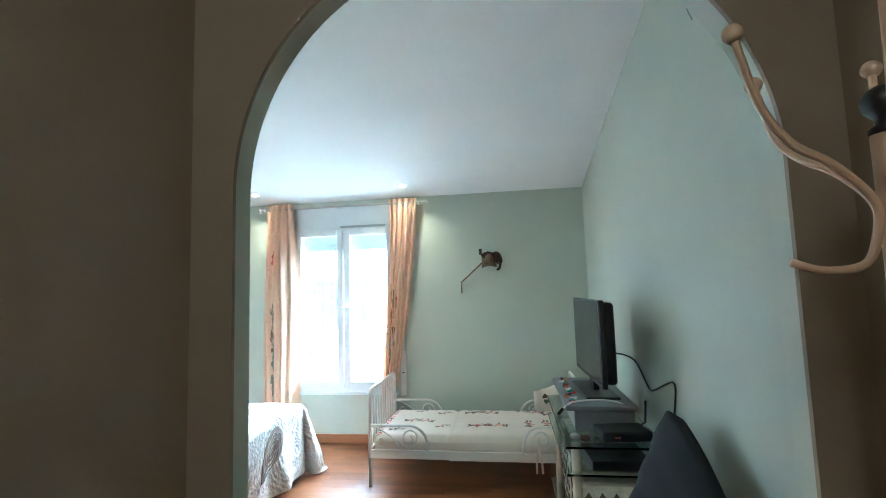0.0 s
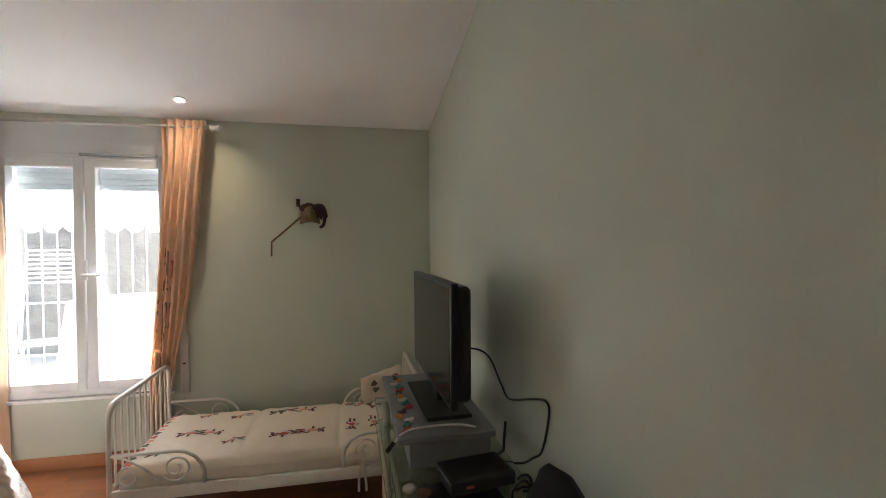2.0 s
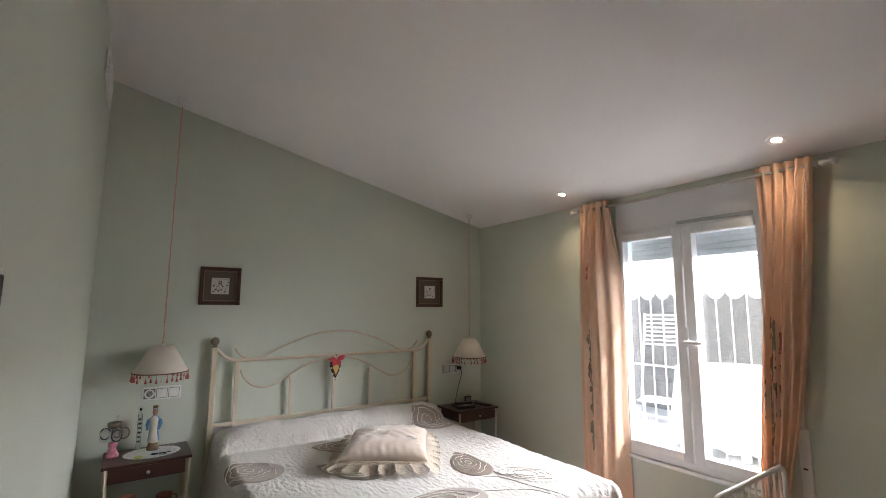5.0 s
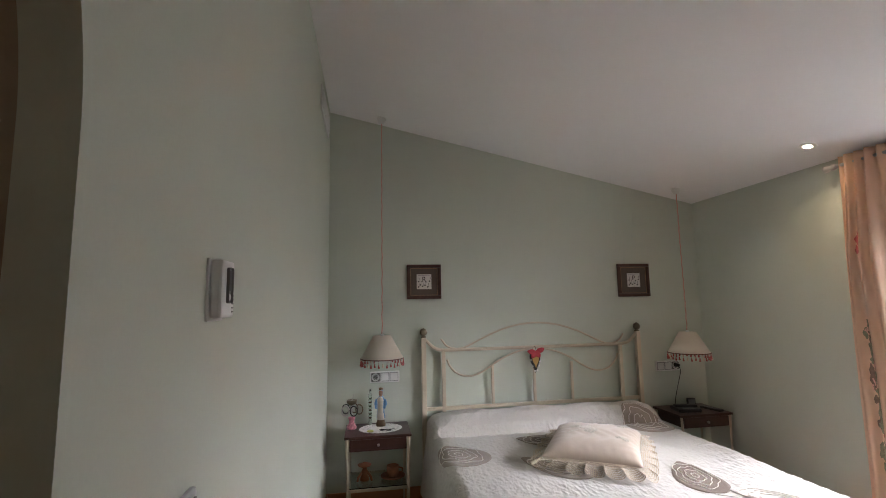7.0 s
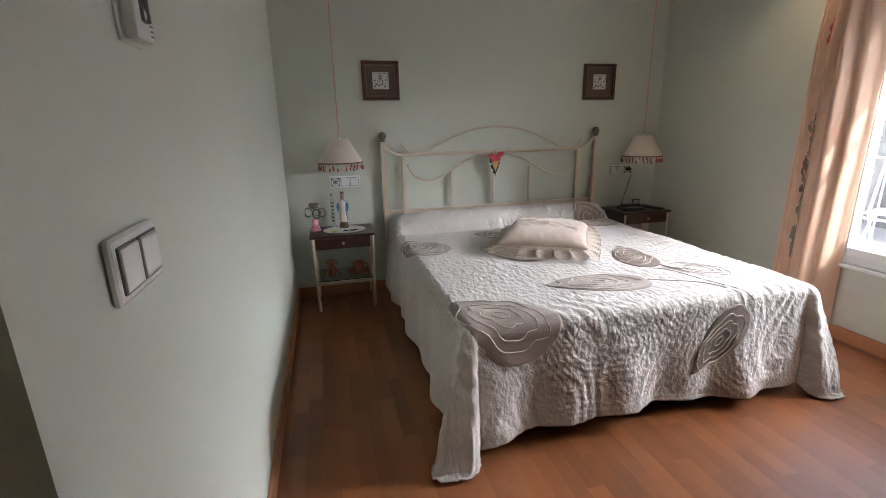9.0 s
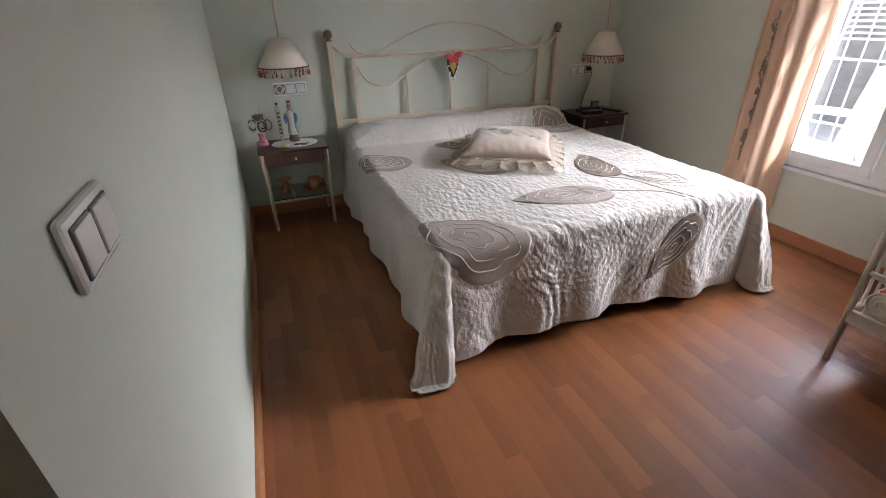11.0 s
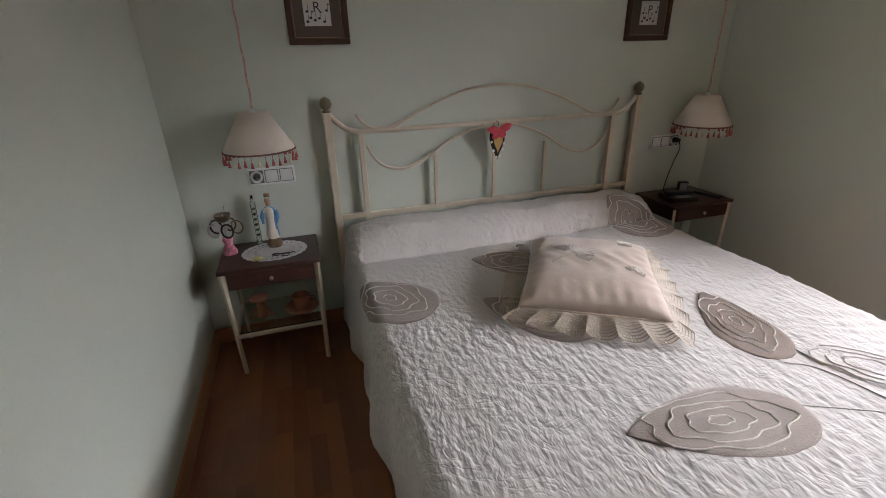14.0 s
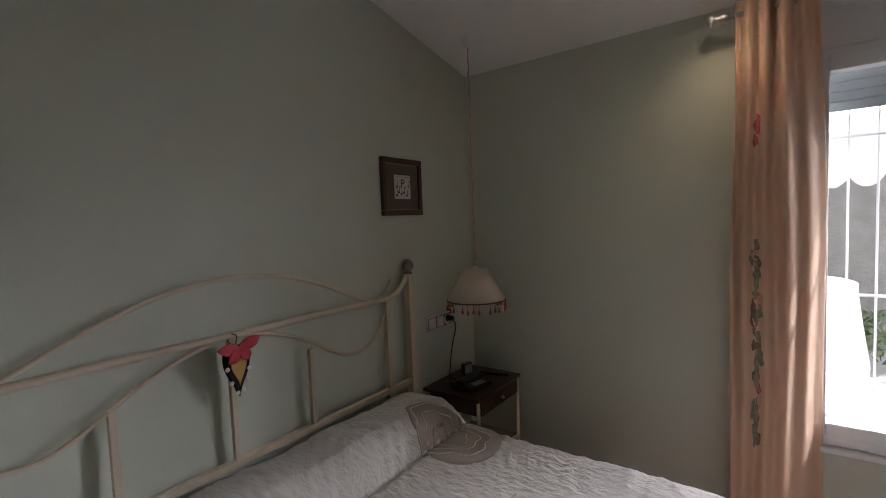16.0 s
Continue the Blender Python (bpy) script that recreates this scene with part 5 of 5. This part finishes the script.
for i in range(5):
    part("slat", box((-0.24, -0.018, -0.062 + i * 0.028), (0.24, -0.010, -0.050 + i * 0.028), 0.002), M_PLASTIC, vt)
jb = thing("junction_cover", pose(XL, 4.175, 2.20, 0, 0, 90), "painted-over square junction cover on the wall", "cover plate")
part("plate", box((-0.06, -0.004, -0.06), (0.06, -0.0005, 0.06), 0.002), M_SAGE, jb)

# ---- on the nightstands ----
M_BLUE = shade("worn_blue_glaze", (0.10, 0.24, 0.45), 0.35, vary=0.25, scale=30, bump=0.1)
M_IVORY = shade("ivory_glaze", (0.72, 0.66, 0.56), 0.35, vary=0.15, scale=30, bump=0.1)
M_CLAY = shade("terracotta", (0.36, 0.15, 0.08), 0.75, vary=0.25, scale=20, bump=0.3)
M_DOILY = shade("white_crochet", (0.76, 0.75, 0.73), 0.9, vary=0.1, scale=50, bump=0.9, grain=240, depth=0.003)
NZ = 0.57
do = thing("doily", pose(-3.825, 1.875, NZ), "round white crocheted doily on the nightstand", "doily")
bm = bmesh.new()
RN, TN = 9, 96
vs = []
for i in range(RN + 1):
    r = 0.135 * i / RN
    vs.append([bm.verts.new(((r + (0.006 * abs(math.sin(k * math.pi / 4)) if i == RN else 0)) * math.cos(k * 2 * math.pi / TN) * 0.9, (r + (0.006 * abs(math.sin(k * math.pi / 4)) if i == RN else 0)) * math.sin(k * 2 * math.pi / TN) * 1.12, 0.003)) for k in range(TN)])
for i in range(RN):
    for k in range(TN):
        if i > 3 and i % 2 == 1 and k % 3 == 1:
            continue
        bm.faces.new((vs[i][k], vs[i][(k + 1) % TN], vs[i + 1][(k + 1) % TN], vs[i + 1][k]))
bmesh.ops.remove_doubles(bm, verts=bm.verts, dist=1e-6)
bmesh.ops.solidify(bm, geom=bm.faces[:], thickness=0.002)
part("crochet", bm, M_DOILY, do)

M_FACE = shade("pale_terracotta_glaze", (0.42, 0.24, 0.17), 0.4, bump=0.1)
# a plain devotional statue: one mesh, coloured by zones
fig = bmesh.new()
fig = lathe([(0.0, 0.0), (0.042, 0.0), (0.044, 0.02), (0.036, 0.035), (0.034, 0.05), (0.038, 0.06), (0.033, 0.10), (0.028, 0.15), (0.033, 0.18), (0.036, 0.205), (0.026, 0.225), (0.013, 0.232), (0.017, 0.245), (0.020, 0.26), (0.016, 0.277), (0.018, 0.283), (0.019, 0.30), (0.0, 0.302)], 20)
for s in (-1, 1):
    fig = tube(spline([(0, s * 0.034, 0.205), (0.012, s * 0.046, 0.17), (0.026, s * 0.042, 0.14)], 4), [0.013] * 5 + [0.009] * 4, 8, fig)
for v in fig.verts:
    v.co.x *= 0.68
    v.co.y *= 0.82
    v.co.z *= 0.92
    if 0.05 < v.co.z < 0.2:
        v.co += Vector((0.003, 0.003, 0)) * math.sin(math.atan2(v.co.y, v.co.x) * 9)
me = bpy.data.meshes.new("statue")
bmesh.ops.recalc_face_normals(fig, faces=fig.faces)
fig.to_mesh(me)
fig.free()
for m in (M_IVORY, M_BLUE, M_FACE, M_GILT):
    me.materials.append(m)
for p in me.polygons:
    c = p.center
    p.material_index = 3 if c.z > 0.258 or c.z < 0.04 else (2 if 0.216 < c.z < 0.253 and c.x > 0.004 else (1 if c.x < 0.010 and c.z > 0.06 or abs(c.y) > 0.024 and 0.12 < c.z < 0.24 else 0))
me.shade_smooth()
stt = tagged(new("statue", me), "small blue and ivory glazed devotional statue on the doily", "statue")
stt.matrix_world = pose(-3.885, 1.878, NZ + 0.0055, 0, 0, -15)

jw = thing("jewellery_stand", pose(-3.875, 1.665, NZ), "pink and bronze jewellery stand hung with bracelets", "jewellery stand")
M_PINKG = shade("pink_mottled_ceramic", (0.62, 0.22, 0.28), 0.35, vary=0.5, scale=60, bump=0.2)
part("base", lathe([(0.0, 0.0), (0.034, 0.0), (0.036, 0.012), (0.024, 0.035), (0.018, 0.055), (0.026, 0.075), (0.022, 0.085), (0.0, 0.085)], 18), M_PINKG, jw, "pink mottled base", smooth=True)
part("stem", tube([(0, 0, 0.08), (0, 0, 0.20)], 0.005, 8), M_METAL, jw)
part("cup", lathe([(0.0, 0.165), (0.02, 0.168), (0.036, 0.185), (0.038, 0.205), (0.034, 0.205), (0.0, 0.185)], 18), M_BALL, jw, smooth=True)
for k in range(5):
    a = k * 1.257 + 0.3
    part("arm", tube(spline([(0, 0, 0.12), (0.03 * math.cos(a), 0.03 * math.sin(a), 0.15), (0.055 * math.cos(a), 0.055 * math.sin(a), 0.17), (0.06 * math.cos(a), 0.06 * math.sin(a), 0.185)], 4), 0.0022, 6), M_METAL, jw)
    part("bracelet", tube([(0.055 * math.cos(a) + 0.004 * math.cos(q), 0.055 * math.sin(a) + 0.026 * math.cos(q), 0.135 + 0.034 * math.sin(q)) for q in [i * 0.4488 for i in range(14)]], 0.0045, 6, closed=True), (M_BLACK, M_BALL, M_UMBER, M_BLACK, M_METAL)[k], jw)
part("hook", tube(spline([(0, 0, 0.20), (0.012, 0.01, 0.225), (0, 0.02, 0.245), (-0.012, 0.01, 0.235)], 4), 0.002, 6), M_METAL, jw)
bt = thing("glass_vial", pose(-3.96, 1.80, NZ), "tall slim glass vial with dark beads", "vial")
part("tube", lathe([(0.0, 0.0), (0.014, 0.0), (0.015, 0.01), (0.013, 0.02), (0.013, 0.22), (0.006, 0.235), (0.006, 0.26), (0.0, 0.26)], 14), M_TGLASS, bt, smooth=True)
for i in range(6):
    part("bead", ball((0, 0, 0.05 + i * 0.028), 0.0070), (M_UMBER, M_OLIVE)[i % 2], bt, smooth=True)
pn = thing("eyeglasses", pose(-3.745, 1.905, NZ + 0.006, 0, 0, 70), "dark folded eyeglasses lying on the doily", "eyeglasses")
for s in (-0.024, 0.024):
    part("rim", tube([(s + 0.019 * math.cos(q), 0.014 * math.sin(q), 0.005) for q in [i * 0.4488 for i in range(14)]], 0.002, 5, closed=True), M_BLACK, pn)
part("temple", tube([(-0.045, 0.0, 0.004), (0.06, 0.03, 0.006)], 0.0025, 5), M_BLACK, pn)
ey = thing("lemon_soap", pose(-3.725, 1.80, NZ + 0.006), "small yellow-green soap on the doily", "soap")
part("body", ball((0, 0, 0.008), 0.02, None, (1, 1.2, 0.4)), shade("pale_lime", (0.60, 0.60, 0.18), 0.5), ey, smooth=True)
fg = thing("clay_figurine", pose(-3.81, 1.76, 0.229), "terracotta seated figurine on the glass shelf", "figurine")
bm = lathe([(0.0, 0.0), (0.032, 0.0), (0.030, 0.02), (0.018, 0.04), (0.024, 0.06), (0.014, 0.078), (0.020, 0.09), (0.045, 0.098), (0.050, 0.105), (0.024, 0.115), (0.0, 0.125)], 16)
for s in (-1, 1):
    tube([(0.0, s * 0.02, 0.05), (0.03, s * 0.045, 0.03), (0.045, s * 0.05, 0.008)], 0.008, 8, bm)
part("figure", bm, M_CLAY, fg, smooth=True)
cp = thing("clay_cup", pose(-3.81, 1.96, 0.229), "terracotta cup on a saucer on the glass shelf", "cup")
part("saucer", lathe([(0.0, 0.0), (0.05, 0.0), (0.085, 0.014), (0.088, 0.018), (0.05, 0.008), (0.0, 0.006)], 24), M_CLAY, cp, smooth=True)
part("bowl", lathe([(0.0, 0.007), (0.030, 0.007), (0.042, 0.04), (0.045, 0.085), (0.041, 0.085), (0.036, 0.04), (0.0, 0.015)], 20), M_CLAY, cp, smooth=True)
part("handle", tube(spline([(0.0, 0.043, 0.07), (0.0, 0.068, 0.062), (0.0, 0.066, 0.038), (0.0, 0.042, 0.03)], 4), 0.005, 6), M_CLAY, cp, smooth=True)
ck = thing("desk_clock", pose(-3.90, 4.475, NZ, 0, 0, 75), "small grey digital clock on the nightstand", "clock")
part("case", box((-0.032, -0.014, 0.0), (0.032, 0.014, 0.068), 0.004), M_BLACK, ck)
part("display", box((-0.026, -0.016, 0.010), (0.026, -0.0135, 0.060)), M_GREYB, ck, "pale grey display")
ph = thing("telephone", pose(-3.78, 4.33, NZ, 0, 0, 80), "black desk telephone on the nightstand", "telephone")
part("base", box((-0.09, -0.08, 0.0), (0.09, 0.08, 0.028), 0.010), M_BLACK, ph)
part("handset", box((-0.09, -0.025, 0.028), (0.09, 0.03, 0.05), 0.012), M_BLACK, ph)
part("keypad", box((-0.045, -0.072, 0.0275), (0.045, -0.03, 0.031), 0.002), M_GREYB, ph)
rm = thing("remote_control", pose(-3.76, 4.55, NZ, 0, 0, 15), "black remote control on the nightstand", "remote control")
part("case", box((-0.09, -0.024, 0.0), (0.09, 0.024, 0.018), 0.007), M_BLACK, rm)
for i in range(6):
    part("button", ball((-0.06 + i * 0.022, 0.0, 0.018), 0.006, None, (1, 1, 0.4), 8, 5), M_GREYB, rm)

# ---- coat rack in the corridor ----
M_RACK = shade("cream_lacquered_metal", (0.66, 0.46, 0.31), 0.35, vary=0.08, scale=9, bump=0.04)
M_KNOBW = shade("pale_wooden_knob", (0.55, 0.40, 0.28), 0.5, vary=0.15, scale=30)
cr = thing("coat_rack", pose(0.243, 1.105, 0), "cream metal coat rack with curled arms and a dark finial", "coat rack")
part("pole", tube([(0, 0, 0.02), (0, 0, 0.9), (0, 0, 1.612)], 0.0185, 16), M_RACK, cr, smooth=True)
part("finial", lathe([(0.0, 1.610), (0.019, 1.612), (0.020, 1.619), (0.011, 1.626), (0.013, 1.634), (0.022, 1.644), (0.025, 1.657), (0.020, 1.670), (0.009, 1.677), (0.0, 1.678)], 18), M_BLACK, cr, "dark turned finial", smooth=True)
part("base", lathe([(0.0, 0.0), (0.13, 0.0), (0.13, 0.012), (0.05, 0.03), (0.02, 0.06), (0.0, 0.06)], 24), M_RACK, cr, smooth=True)
for k, (az, up_) in enumerate(((116, 0.025), (176, 0.045), (236, 0.04), (56, 0.03), (296, 0.04))):
    ca_, sa_ = math.cos(radians(az)), math.sin(radians(az))
    line = [(0.125, 1.449), (0.085, 1.437), (0.040, 1.445), (0.023, 1.487), (0.024, 1.527), (0.065, 1.577), (0.112, 1.612), (0.145, 1.642 + up_ * 0.6), (0.168, 1.722 + up_)]
    arm = part("arm", tube(spline([(r * ca_, r * sa_, z) for r, z in line], 6), 0.0056, 8), M_RACK, cr, smooth=True)
    part("knob", ball((0.170 * ca_, 0.170 * sa_, 1.729 + up_), 0.014), M_KNOBW, arm, "pale wooden ball", smooth=True)
# ---- laminate floor, stave by stave ----
setting("subfloor", box((XL - 0.1, -1.55, -0.05), (XR + 0.2, YW + 0.02, -0.006)), M_SUB, "dark joint bed under the laminate floor", "floor")
flr = tagged(new("floor"), "warm orange-brown three-strip laminate floor", "floor", kind="structure")
rnd = random.Random(11)
SW = 0.068
near, far = [], []
y = -1.4
row = 0
while y < YW:
    x = XL - rnd.uniform(0, 0.4)
    while x < XR + 0.04:
        ln = rnd.choice((0.30, 0.36, 0.42, 0.48))
        x0, x1 = max(x, XL), min(x + ln, XR + 0.04)
        if x1 - x0 > 0.02:
            close = (1.5 < y < 2.35 and x0 > -3.9) or (y >= 2.35 and x0 > -1.95 and y < 3.95 and x0 < -0.2)
            (near if close else far).append((x0, x1, y, min(y + SW, YW)))
        x += ln
    y += SW
    row += 1
near = near[:300]
meshes = {}


def stave_mesh(w, h):
    key = (round(w, 3), round(h, 3))
    if key not in meshes:
        bm = box((0.0, 0.0, -0.006), (w, h, 0.0), 0.0003, seg=1)
        me = bpy.data.meshes.new("stave")
        bm.to_mesh(me)
        bm.free()
        me.materials.append(M_STAVE)
        meshes[key] = me
    return meshes[key]


for x0, x1, y0, y1 in near:
    ob = new("stave", stave_mesh(x1 - x0, y1 - y0))
    ob.location = (x0, y0, 0)
    ob.parent = flr
verts, faces = [], []
for x0, x1, y0, y1 in far:
    i = len(verts)
    a, b, c, d = x0 + 0.0001, x1 - 0.0001, y0 + 0.0001, y1 - 0.0001
    verts += [(a, c, 0), (b, c, 0), (b, d, 0), (a, d, 0), (a, c, -0.006), (b, c, -0.006), (b, d, -0.006), (a, d, -0.006)]
    faces += [(i, i + 1, i + 2, i + 3), (i, i + 4, i + 5, i + 1), (i + 1, i + 5, i + 6, i + 2), (i + 2, i + 6, i + 7, i + 3), (i + 3, i + 7, i + 4, i)]
me = bpy.data.meshes.new("floor_staves")
me.from_pydata(verts, [], faces)
me.materials.append(M_FLOOR)
rest = new("floor_staves", me)
rest.parent = flr
tagged(rest, kind="stuff")
